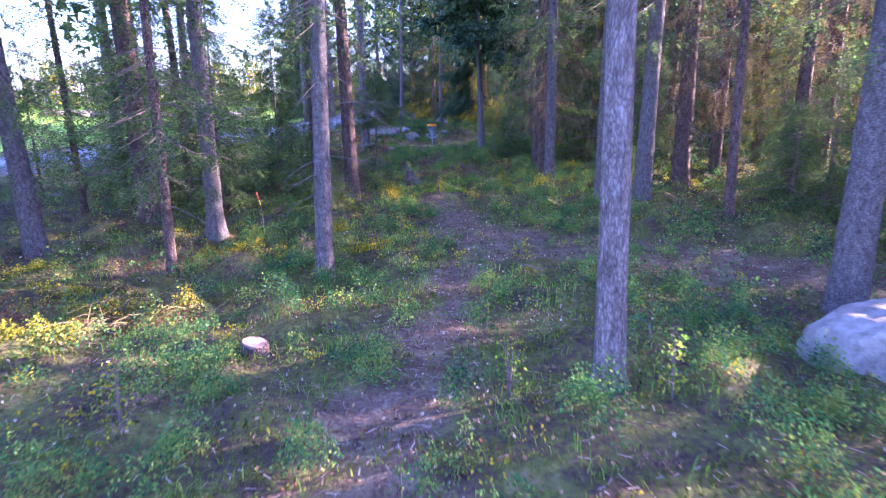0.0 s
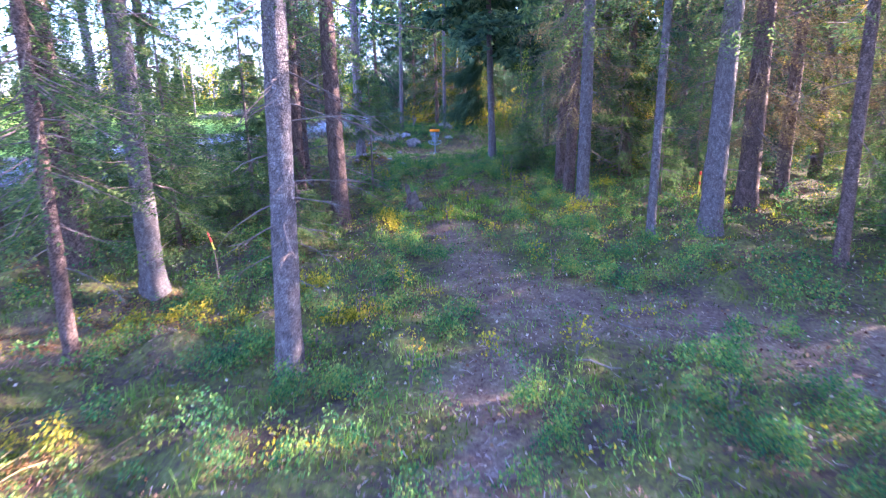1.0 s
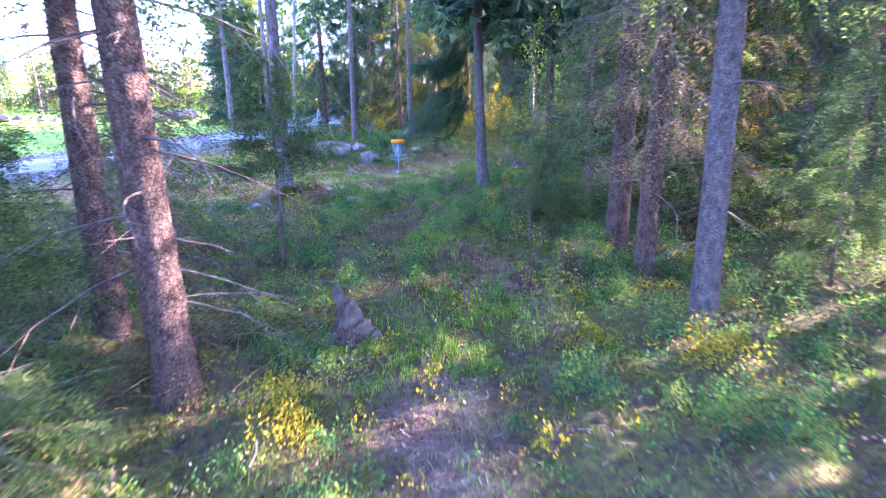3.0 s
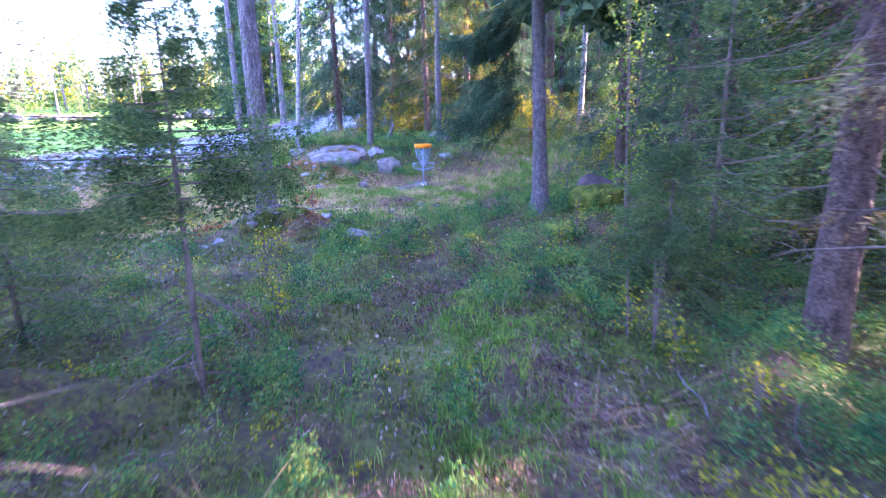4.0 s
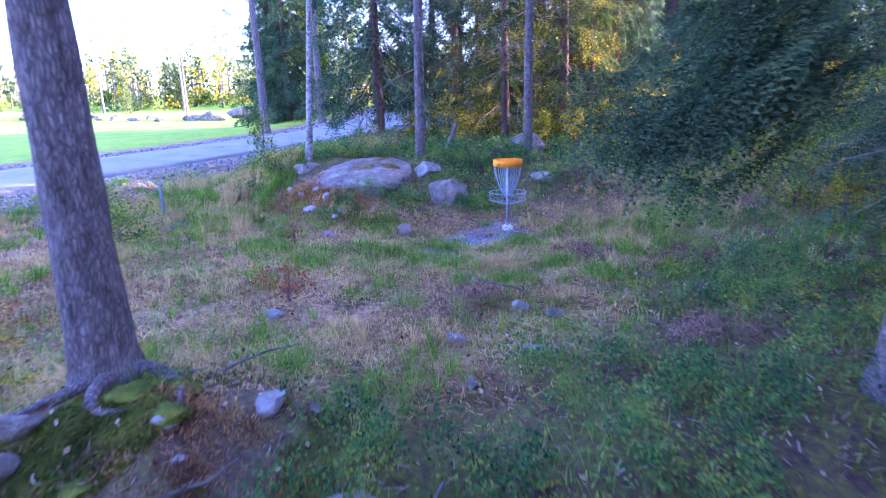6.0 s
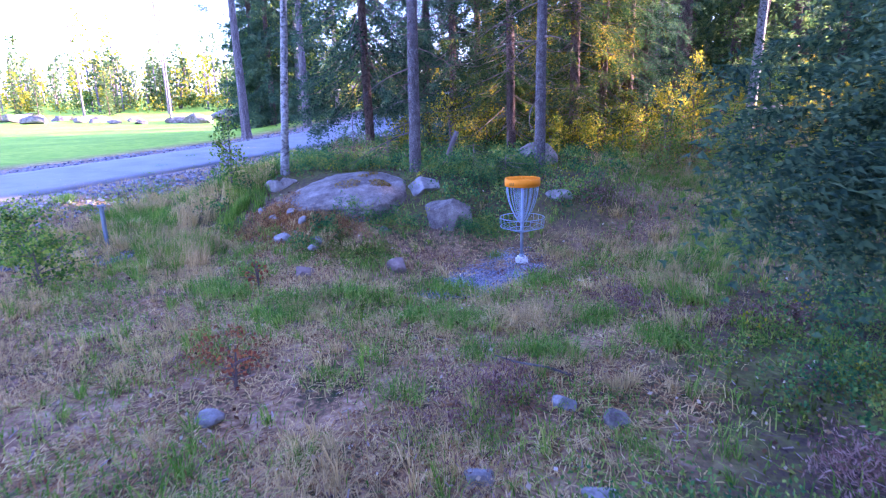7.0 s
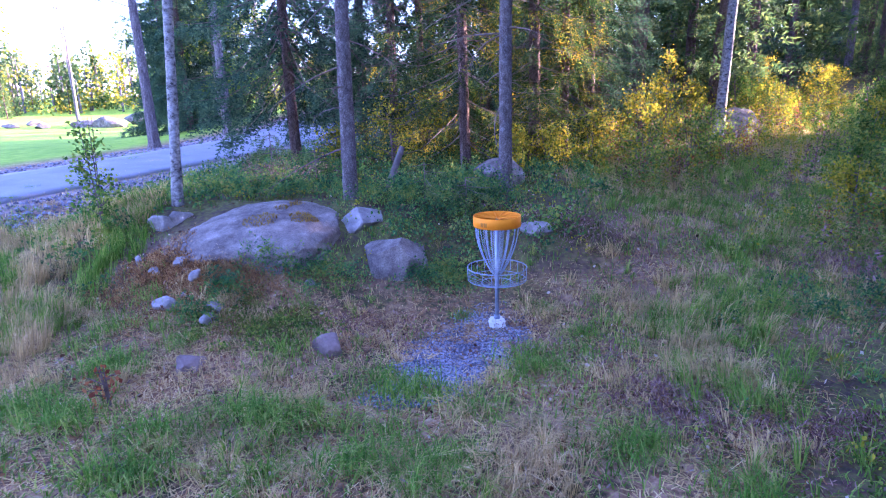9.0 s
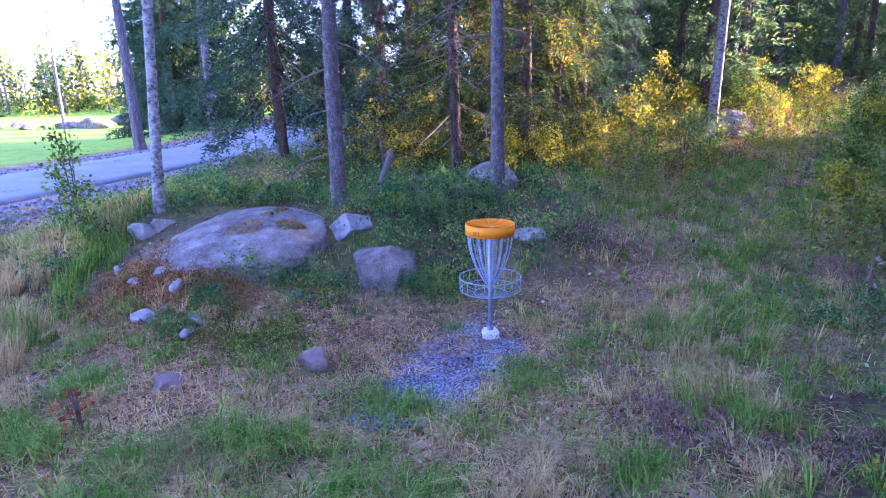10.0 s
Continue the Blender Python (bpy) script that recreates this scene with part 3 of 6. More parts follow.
def pine_crown(z0, z1, reach, limbs=16, tufts=60):
    wood, foliage = Geo(), Geo()
    for k in range(limbs):
        z = z0 + (z1 - z0) * (k + rng.uniform(0, 1)) / limbs
        a = rng.uniform(0, 2 * np.pi)
        ln = reach * rng.uniform(0.5, 1.1) * (1 - 0.6 * (z - z0) / (z1 - z0))
        d = np.array([math.cos(a), math.sin(a), rng.uniform(-0.1, 0.5)])
        u = np.linspace(0, 1, 5)[:, None]
        pts = np.array([0, 0, z]) + d * u * ln + np.array([0, 0, 0.2 * ln]) * u * u
        tube(wood, pts, np.linspace(0.05, 0.012, 5), 4, cap=False)
        for w in rng.uniform(0.4, 1.05, 5):
            c = pts[0] + (pts[-1] - pts[0]) * w
            p = c + rng.standard_normal((tufts // 5, 3)) * [0.28, 0.28, 0.16]
            sprays(foliage, p, rng.standard_normal(p.shape) + [0, 0, 0.4], 0.24, 0.11, 3)
    return wood, foliage


def leaf_crown(z0, z1, reach, limbs=18, count=90, size=0.06, droop=0.5):
    wood, foliage = Geo(), Geo()
    for k in range(limbs):
        z = z0 + (z1 - z0) * (k + rng.uniform(0, 1)) / limbs
        a = rng.uniform(0, 2 * np.pi)
        ln = reach * rng.uniform(0.5, 1.1) * (1 - 0.5 * (z - z0) / (z1 - z0))
        d = np.array([math.cos(a), math.sin(a), rng.uniform(0.2, 0.8)])
        u = np.linspace(0, 1, 6)[:, None]
        pts = np.array([0, 0, z]) + d * u * ln - np.array([0, 0, droop * ln]) * u * u
        tube(wood, pts, np.linspace(0.006 + 0.006 * ln, 0.003, 6), 3, cap=False)
        w = rng.uniform(0.2, 1.0, count)
        p = np.stack([np.interp(w, u[:, 0], pts[:, i]) for i in range(3)], 1) + rng.standard_normal((count, 3)) * [0.16, 0.16, 0.2] * (0.3 + ln / 3)
        leaves(foliage, p, size, -0.5, 0.7)
    return wood, foliage


CROWNS = {}


def crown(kind):
    """Crown meshes, made once for each kind: (wood mesh, foliage mesh, base height)."""
    if kind not in CROWNS:
        if kind.startswith("high_spruce"):
            w, f = spruce_crown(4.2, 18.5, 1.9, 0.46, 22, 0.5, 0.8, 0.07, 5, fine=6.5)
            mw, mf = TWIG, NEEDLES
        elif kind.startswith("low_spruce"):
            w, f = spruce_crown(1.2, 16, 2.1, 0.3, 34, 0.55, 0.85, 0.075, 6, fine=6.5)
            mw, mf = TWIG, NEEDLES_DARK
        elif kind.startswith("mid_spruce"):
            w, f = spruce_crown(2.0, 17, 2.0, 0.36, 28, 0.5, 0.8, 0.06, 6, fine=6.0)
            mw, mf = TWIG, NEEDLES
        elif kind.startswith("dense_spruce"):
            w, f = spruce_crown(2.1, 15.5, 2.7, 0.2, 66, 0.7, 1.0, 0.075, 5, fine=7.0, wide=0.55)
            mw, mf = TWIG, NEEDLES_DARK
        elif kind.startswith("far_spruce"):
            w, f = spruce_crown(0.6, 17, 2.4, 0.36, 22, 0.5, 0.9, 0.14, 4, fine=8, wide=0.5)
            w = None
            mw, mf = TWIG, NEEDLES
        elif kind.startswith("small_spruce"):
            w, f = spruce_crown(0.5, 16, 2.4, 0.55, 16, 0.5, 0.9, 0.4, 3, fine=16, wide=0.8)
            w = None
            mw, mf = TWIG, NEEDLES
        elif kind.startswith("road_spruce"):
            w, f = spruce_crown(0.5, 16, 2.4, 0.24, 50, 0.6, 1.0, 0.12, 4, fine=9, wide=0.6)
            w = None
            mw, mf = TWIG, NEEDLES_DARK
        elif kind.startswith("shade_spruce"):
            w, f = spruce_crown(1.4, 18, 2.5, 0.5, 30, 0.5, 0.9, 0.2, 2, fine=0)
            w = None
            mw, mf = TWIG, NEEDLES
        # gold here is sunlight put into the needle colour
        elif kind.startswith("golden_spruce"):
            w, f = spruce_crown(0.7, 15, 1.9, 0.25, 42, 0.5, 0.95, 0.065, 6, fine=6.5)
            mw, mf = TWIG, NEEDLES_SUNLIT
        elif kind.startswith("dry_spruce"):
            w, f = spruce_crown(2.0, 16, 2.0, 0.34, 24, 0.55, 0.9, 0.055, 6)
            mw, mf = TWIG, NEEDLES_DRY
        elif kind.startswith("pine"):
            w, f = pine_crown(9.5, 17.5, 2.4)
            mw, mf = BARK_RED, NEEDLES_PINE
        elif kind.startswith("leafy_birch"):
            w, f = leaf_crown(1.6, 13, 2.6, 40, 170, 0.16, 0.7)
            mw, mf = TWIG, GREEN_LEAF
        elif kind.startswith("birch"):
            w, f = leaf_crown(4.0, 13, 1.8, 32, 110, 0.085, 0.6)
            mw, mf = TWIG, GREEN_LEAF
        CROWNS[kind] = (w.mesh("bough_wood", mw) if w else None, f.mesh("foliage", mf))
    return CROWNS[kind]


def tree(name, x, y, r, bark, kind, label, h=19.0, twigs=0, twig_z=(0.7, 5.0), twig_len=1.2, lean=(0, 0), flare=1.3, sides=18, bend=0.12, group="trees", turn=None):
    t = thing(name, (x, y, ground_at(x, y)), label, name.split("_")[0] + " tree", group)
    me, axis = trunk_mesh("trunk", h, r, bark, bend=bend, flare=flare, sides=sides, lean=lean)
    part("trunk", me, t)
    for _ in range(twigs):
        z = twig_z[0] + (twig_z[1] - twig_z[0]) * rng.uniform(0, 1) ** 0.7
        g = dead_branch(axis, z, twig_len * rng.uniform(0.3, 1.2), rng.uniform(0, 6.28), sub=6)
        part("dead_branch", g.mesh("dead_branch", DEADWOOD if rng.uniform() < 0.5 else TWIG), t)
    if kind:
        w, f = crown(kind) if isinstance(kind, str) else kind
        c, _ = on_axis(axis, 5.0)
        m = pose(c[0], c[1], 0, 0, 0, rng.uniform(0, 360) if turn is None else turn)
        for nm, me in (("bough_wood", w), ("foliage", f)):
            if me:
                tagged(part(nm, me, t, at=m), kind="stuff")
    return t


PINE_LABEL = "tall pine with grey-brown furrowed bark on the forest floor"
SPRUCE_LABEL = "tall spruce with pale grey bark and dry lower branches"
RED_LABEL = "tall spruce with reddish-brown bark and dry lower branches"
# x, y, radius at breast height, bark, crown, label, dead branches, lean
STANDS = [
    ("pine_tree", 1.6, 5.05, 0.135, BARK_PINE, "pine_a", PINE_LABEL, 0, (-0.01, 0)),
    ("spruce_tree", 5.85, 7.8, 0.24, BARK_SPRUCE, "high_spruce_a", SPRUCE_LABEL, 0, (0, 0)),
    ("spruce_tree", -2.08, 9.6, 0.145, BARK_SPRUCE, "high_spruce_b", SPRUCE_LABEL, 16, (0.02, 0)),
    ("spruce_tree", -4.95, 10.0, 0.085, BARK_RED, "mid_spruce_a", RED_LABEL, 14, (0, 0)),
    ("spruce_tree", -5.0, 12.3, 0.17, BARK_SPRUCE, "mid_spruce_a", SPRUCE_LABEL, 18, (0, 0)),
    ("spruce_tree", -7.4, 14.2, 0.24, BARK_RED, "mid_spruce_b", RED_LABEL, 24, (0, 0)),
    ("spruce_tree", -8.6, 11.7, 0.2, BARK_SPRUCE, "mid_spruce_a", SPRUCE_LABEL, 10, (0, 0)),
    ("spruce_tree", -9.8, 15.4, 0.09, BARK_RED, "mid_spruce_a", RED_LABEL, 12, (0, 0)),
    ("spruce_tree", -2.62, 16.6, 0.19, BARK_RED, "high_spruce_b", RED_LABEL, 38, (0, 0)),
    ("spruce_tree", -3.9, 18.0, 0.17, BARK_RED, "high_spruce_a", RED_LABEL, 38, (0, 0)),
    ("spruce_tree", 5.15, 14.5, 0.2, BARK_SPRUCE, "high_spruce_c", SPRUCE_LABEL, 6, (0, 0)),
    ("spruce_tree", 4.08, 14.8, 0.085, BARK_SPRUCE, "high_spruce_a", SPRUCE_LABEL, 10, (0, 0)),
    ("spruce_tree", 3.3, 17.5, 0.15, BARK_SPRUCE, "high_spruce_b", SPRUCE_LABEL, 18, (0, 0)),
    ("spruce_tree", 3.4, 19.5, 0.145, BARK_RED, "dry_spruce_b", RED_LABEL, 20, (0, 0)),
    ("spruce_tree", 3.47, 20.9, 0.18, BARK_RED, "mid_spruce_a", RED_LABEL, 14, (0, 0)),
    ("spruce_tree", 6.97, 16.6, 0.22, BARK_RED, "dry_spruce_a", RED_LABEL, 16, (0, 0)),
    ("spruce_tree", 8.7, 18.2, 0.16, BARK_RED, "dry_spruce_a", RED_LABEL, 16, (0, 0)),
    ("spruce_tree", 6.3, 12.3, 0.1, BARK_RED, "high_spruce_b", RED_LABEL, 10, (0, 0)),
    ("pine_tree", -3.5, 26.9, 0.175, BARK_PINE, "pine_a", PINE_LABEL, 0, (-0.017, 0)),
    ("spruce_tree", 1.92, 27.24, 0.135, BARK_SPRUCE, "", "old spruce with pale bark and hanging dark green boughs", 8, (-0.015, 0)),
    ("spruce_tree", -2.44, 36.6, 0.105, BARK_SPRUCE, "high_spruce_c", SPRUCE_LABEL, 18, (0, 0)),
    ("spruce_tree", 0.02, 37.0, 0.1, BARK_SPRUCE, "high_spruce_b", SPRUCE_LABEL, 20, (0.01, 0)),
    ("spruce_tree", -1.2, 43.2, 0.1, BARK_RED, "low_spruce_a", "dense dark spruce with a few sunlit boughs", 4, (0, 0)),
    ("spruce_tree", 2.3, 42.2, 0.1, BARK_RED, "golden_spruce_a", "slender spruce with sunlight coloured into its boughs", 4, (0, 0)),
    ("spruce_tree", -3.0, 45.5, 0.14, BARK_RED, "dense_spruce", "dense dark green spruce beside the road", 4, (0, 0)),
    ("spruce_tree", -0.9, 47.0, 0.14, BARK_RED, "dense_spruce", "dense dark green spruce beside the road", 4, (0, 0)),
    ("spruce_tree", -4.2, 20.1, 0.12, BARK_RED, "dry_spruce_b", "spruce with low dry brown boughs beside the path", 12, (0, 0)),
    ("birch_tree", -9.9, 61.0, 0.14, BARK_BIRCH, "leafy_birch", "leafy light green birch behind the road", 0, (0, 0)),
    ("birch_tree", -9.0, 65.0, 0.12, BARK_BIRCH, "leafy_birch", "leafy light green birch behind the road", 0, (0, 0)),
    ("spruce_tree", 4.4, 45.8, 0.12, BARK_RED, "low_spruce_b", "dense spruce with green and yellow boughs", 4, (0, 0)),
    ("spruce_tree", -0.41, 39.5, 0.1, BARK_RED, "golden_spruce_a", "slender spruce with sunlight coloured into its boughs", 12, (0, 0)),
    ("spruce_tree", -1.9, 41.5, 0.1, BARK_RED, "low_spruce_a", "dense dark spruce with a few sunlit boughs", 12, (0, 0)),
    ("spruce_tree", 1.36, 41.2, 0.13, BARK_RED, "golden_spruce_b", "slender spruce with sunlight coloured into its boughs", 16, (0, 0)),
    ("spruce_tree", 3.3, 43.5, 0.15, BARK_RED, "low_spruce_a", "dense spruce with green and yellow boughs", 4, (0, 0)),
    ("spruce_tree", 0.6, 44.5, 0.14, BARK_RED, "low_spruce_a", "dense dark spruce with a few sunlit boughs", 6, (0, 0)),
    ("spruce_tree", -4.33, 42.0, 0.12, BARK_RED, "dense_spruce", "dense dark green spruce beside the road", 18, (0, 0)),
    ("birch_tree", -12.0, 60.0, 0.13, BARK_BIRCH, "leafy_birch", "leafy light green birch behind the road", 0, (0, 0)),
    ("spruce_tree", -14.6, 60.5, 0.2, BARK_RED, "road_spruce", "dense dark green spruce beside the road", 0, (0, 0)),
    ("spruce_tree", -15.6, 64.0, 0.2, BARK_RED, "road_spruce", "dense dark green spruce beside the road", 0, (0, 0)),
    ("spruce_tree", -13.6, 65.5, 0.2, BARK_RED, "road_spruce", "dense dark green spruce beside the road", 0, (0, 0)),
    ("spruce_tree", -13.1, 58.6, 0.16, BARK_RED, "road_spruce", "dense dark green spruce beside the road", 0, (0, 0)),
    ("spruce_tree", -12.5, 63.0, 0.16, BARK_RED, "road_spruce", "dense dark green spruce beside the road", 0, (0, 0)),
    ("birch_tree", -14.9, 62.3, 0.12, BARK_BIRCH, "leafy_birch", "leafy light green birch behind the road", 0, (0, 0)),
    ("spruce_tree", 4.9, 31.4, 0.14, BARK_RED, "low_spruce_a", "dense dark spruce beside the clearing", 8, (0, 0)),
    ("spruce_tree", 6.7, 33.2, 0.14, BARK_RED, "low_spruce_b", "dense dark spruce beside the clearing", 8, (0, 0)),
    ("spruce_tree", 5.8, 29.3, 0.15, BARK_RED, "low_spruce_a", "dense dark spruce beside the clearing", 8, (0, 0)),
    ("spruce_tree", 7.6, 31.0, 0.13, BARK_RED, "low_spruce_b", "dense dark spruce beside the clearing", 8, (0, 0)),
    ("spruce_tree", 9.0, 34.6, 0.15, BARK_RED, "low_spruce_a", "dense dark spruce beside the clearing", 6, (0, 0)),
    ("pine_tree", -11.9, 51.5, 0.19, BARK_PINE, "pine_b", "tall pine with grey bark at the road's edge", 0, (-0.02, 0)),
    ("pine_tree", -10.3, 55.8, 0.2, BARK_PINE, "pine_a", "tall pine with grey bark at the road's edge", 0, (-0.02, 0)),
    ("pine_tree", 6.1, 47.5, 0.25, BARK_RED, "pine_b", "tall pine with reddish bark above yellow undergrowth", 0, (0, 0)),
    ("birch_tree", -5.03, 36.5, 0.07, BARK_BIRCH, "birch_a", "slim birch with grey and black bark beside the boulder", 0, (0.06, 0)),
    ("birch_tree", 6.72, 43.1, 0.13, BARK_BIRCH, "birch_b", "slim white birch beside a boulder", 0, (0.02, 0)),
]


def plant_trees():
    for name, x, y, r, bark, kind, label, tw, lean in STANDS:
        if not kind:
            w, f = spruce_crown(2.5, 17, 1.75, 0.3, 150, 0.85, 1.0, 0.045, 9, fine=4.8, facing=(148, 24), start=0.2, wide=0.5)
            # second crown, above what is seen, added to darken the floor below
            _, upper = spruce_crown(5.5, 17, 3.4, 0.36, 220, 0.5, 1.0, 0.2, 2, fine=0)
            upper = upper.mesh("upper_foliage", NEEDLES_DARK)
            kind = (None, f.mesh("foliage", NEEDLES_DARK))
        t = tree(name, x, y, r, bark, kind, label, twigs=tw, lean=lean, twig_len=1.0 if tw < 20 else 1.3, group="trees along the path",
             flare=1.75 if x == 1.92 else 1.32 if r > 0.16 else 1.2, h=18 if name == "pine_tree" else 19, turn=None if isinstance(kind, str) else 0)
        if not isinstance(kind, str):
            tagged(part("upper_foliage", upper, t), kind="stuff")
        if (x, y) == (-11.9, 51.5):
            wood, tuft = Geo(), Geo()
            tube(wood, [(0, 0, 5.2), (-0.7, -0.1, 5.45), (-1.4, -0.1, 5.6)], [0.03, 0.02, 0.008], 5)
            p = rng.standard_normal((90, 3)) * [0.22, 0.2, 0.12] + [-1.35, -0.1, 5.6]
            sprays(tuft, p, rng.standard_normal(p.shape) + [0, 0, 0.3], 0.24, 0.11, 3)
            part("bough", wood.mesh("bough", BARK_RED), t)
            tagged(part("needle_tuft", tuft.mesh("needle_tuft", NEEDLES_PINE), t), kind="stuff")
        if (x, y) == (-3.5, 26.9):
            for a, ln in ((-12, 0.95), (-48, 0.7), (28, 0.6), (-100, 0.6), (170, 0.6)):
                u = np.linspace(0.1, 1, 7)
                ang = radians(a) + 0.35 * np.sin(4 * u + a)
                rx, ry = u * ln * np.cos(ang), u * ln * np.sin(ang)
                g = Geo()
                tube(g, np.stack([rx, ry, terrain(x + rx, y + ry) - ground_at(x, y) + 0.1 * (1 - u) ** 2 + 0.012], 1), 0.075 - 0.06 * u, 8, 0.05)
                part("root", g.mesh("root", bark, True), t)
        if name == "spruce_tree" and (x, y) == (-2.08, 9.6):
            axis = (np.array([0, 6.0]), np.array([0, 0.12]), np.array([0, 0.0]), np.array([0.165, 0.13]))
            for z, ln, a in ((3.15, 1.0, 24), (2.9, 1.1, 10), (2.25, 0.8, 12), (2.1, 0.75, -8), (1.8, 0.6, 25), (1.65, 0.55, 0), (1.5, 0.5, 200), (1.2, 0.45, -30)):
                part("dead_branch", dead_branch(axis, z, ln, radians(a), sub=5, drop=0.08, thick=0.75).mesh("dead_branch", DEADWOOD), t)


def young_spruce(x, y, h, reach, label, z0=0.15, dry=False, twigs=26, stem=None, step=0.16, droop=0.3, needle=0.045):
    t = thing("young_spruce", (x, y, ground_at(x, y)), label, "young spruce", "young spruces")
    g = Geo()
    tube(g, [(0, 0, -0.1), (0.01, 0, h * 0.4), (0, 0.02, h)], [stem or 0.012 + 0.008 * h, 0.008 + 0.005 * h, 0.006], 8)
    part("stem", g.mesh("stem", TWIG, True), t)
    w, f = spruce_crown(z0, h, reach, step, twigs, droop, 0.95, needle, 7, fine=99)
    tagged(part("bough_wood", w.mesh("branches", TWIG), t), kind="stuff")
    tagged(part("foliage", f.mesh("foliage", NEEDLES_DRY if dry else NEEDLES), t), kind="stuff")
    return t


def leafy_bush(x, y, h, reach, mat, label, limbs=14, count=60, size=0.05, name="birch_bush", z0=0.1):
    t = thing(name, (x, y, ground_at(x, y)), label, "bush", "bushes")
    w, f = leaf_crown(z0 * h, h * 0.85, reach, limbs, count, size, 0.15)
    for k in range(3):
        a = rng.uniform(0, 6.28)
        g = Geo()
        tube(g, [(0, 0, -0.05), (0.1 * reach * math.cos(a), 0.1 * reach * math.sin(a), h * 0.5), (0.25 * reach * math.cos(a), 0.25 * reach * math.sin(a), h)], [0.012, 0.008, 0.003], 5)
        part("stem", g.mesh("stem", TWIG), t)
    tagged(part("twig_mass", w.mesh("twigs", TWIG), t), kind="stuff")
    tagged(part("leafage", f.mesh("leaves", mat), t), kind="stuff")
    return t


def plant_bushes():
    young_spruce(2.7, 22.8, 1.9, 1.15, "low dense dark green spruce beside the path", 0.1, twigs=60, step=0.11)
    young_spruce(-2.95, 17.3, 2.1, 0.8, "dry brown spruce sapling beside a trunk", 0.2, dry=True, twigs=14)
    young_spruce(8.6, 36.2, 4.5, 1.5, "young dark spruce at the wood's edge", 0.2, twigs=40)
    young_spruce(4.0, 24.3, 5.0, 1.3, "young dark green spruce beside the path", 0.9, twigs=34, step=0.2)
    t = young_spruce(-2.3, 20.4, 3.5, 1.2, "thin spruce sapling with dark boughs and bare lower twigs", 1.75, twigs=70, stem=0.03, step=0.17, droop=0.1)
    _, axis = trunk_mesh("stem", 3.0, 0.03, TWIG)
    for k in range(12):
        part("dead_branch", dead_branch(axis, rng.uniform(0.3, 1.4), rng.uniform(0.3, 0.7), rng.uniform(0, 6.28), 6).mesh("dead_branch", TWIG), t)
    young_spruce(-4.6, 21.5, 3.2, 1.2, "young green spruce between path and road", 0.2)
    for x, y, h in ((-9.2, 22.0, 4.2), (-10.8, 19.5, 4.8), (-7.4, 25.2, 3.4), (-12.0, 17.0, 4.5), (-8.4, 18.6, 3.0), (-10.2, 25.0, 2.6)):
        young_spruce(x, y, h, 1.4, "slender young spruce between path and road", 0.5, twigs=30, step=0.2, needle=0.07)
    for x, y, h in ((-4.9, 17.3, 5.5), (-6.0, 15.5, 6.0), (-8.6, 16.4, 5.0), (-3.2, 14.9, 1.3)):
        young_spruce(x, y, h, 1.4, "slender young spruce between path and road", 0.35, twigs=46, step=0.2, needle=0.065)
    young_spruce(-6.5, 17.5, 2.6, 1.0, "young green spruce between path and road", 0.2)
    young_spruce(-6.2, 23.4, 2.4, 0.9, "young green spruce between path and road", 0.2)
    young_spruce(5.6, 22.0, 4.5, 1.4, "young spruce in the dim forest", 0.2)
    young_spruce(7.4, 20.4, 4.0, 1.4, "young spruce in the dim forest", 0.2)
    young_spruce(9.4, 16.0, 4.5, 1.5, "young spruce in the dim forest", 0.2)
    young_spruce(8.6, 12.6, 3.6, 1.3, "young spruce in the dim forest", 0.2)
    # low spruces added as blockers, so low sun only lands left of the path
    for x, y, h in ((8.3, 10.6, 2.4), (8.9, 11.7, 2.5), (8.2, 9.6, 2.4), (8.5, 13.8, 2.5), (9.0, 15.0, 2.4), (8.0, 12.9, 2.4), (7.7, 8.5, 2.3), (8.4, 7.4, 2.4), (7.8, 6.3, 2.3), (8.5, 5.2, 2.4), (9.2, 8.8, 2.6), (9.6, 12.6, 2.6), (9.4, 6.4, 2.5)):
        young_spruce(x, y, h, 1.0, "low young spruce added to block the low sun", 0.1)
    # five taller ones added out of view, to shade the ground ahead
    for x, y, h in ((10.2, 10.9, 3.2), (10.6, 11.9, 3.3), (10.1, 12.6, 3.1), (11.3, 11.3, 3.4), (11.0, 12.9, 3.3)):
        young_spruce(x, y, h, 1.1, "young spruce in the dim forest", 0.1)
    young_spruce(5.6, 18.4, 2.2, 0.9, "young yellow-green spruce in the dim forest", 0.2)
    seedling = np.random.default_rng(12)
    gold = "bush with yellow autumn leaves at the wood's edge"
    for x, y, h, rch in ((3.6, 40.8, 1.9, 0.9), (4.5, 41.3, 2.6, 1.0), (2.4, 40.2, 1.3, 0.8), (1.3, 39.6, 1.0, 0.7), (0.5, 39.2, 0.9, 0.6), (-1.9, 40.2, 1.5, 0.9), (-1.0, 41.4, 1.8, 0.9), (-3.2, 41.5, 1.1, 0.7),
                         (8.9, 45.5, 1.8, 0.9), (10.0, 47.0, 2.2, 1.0), (9.0, 44.0, 1.5, 0.8), (5.2, 33.6, 1.5, 0.7), (9.6, 39.6, 1.7, 0.8), (12.4, 47.0, 1.8, 0.9), (11.4, 46.0, 2.0, 1.0), (5.6, 44.5, 1.6, 0.8)):
        leafy_bush(x, y, h, rch, YELLOW_LEAF, gold, 18, 80, 0.055)
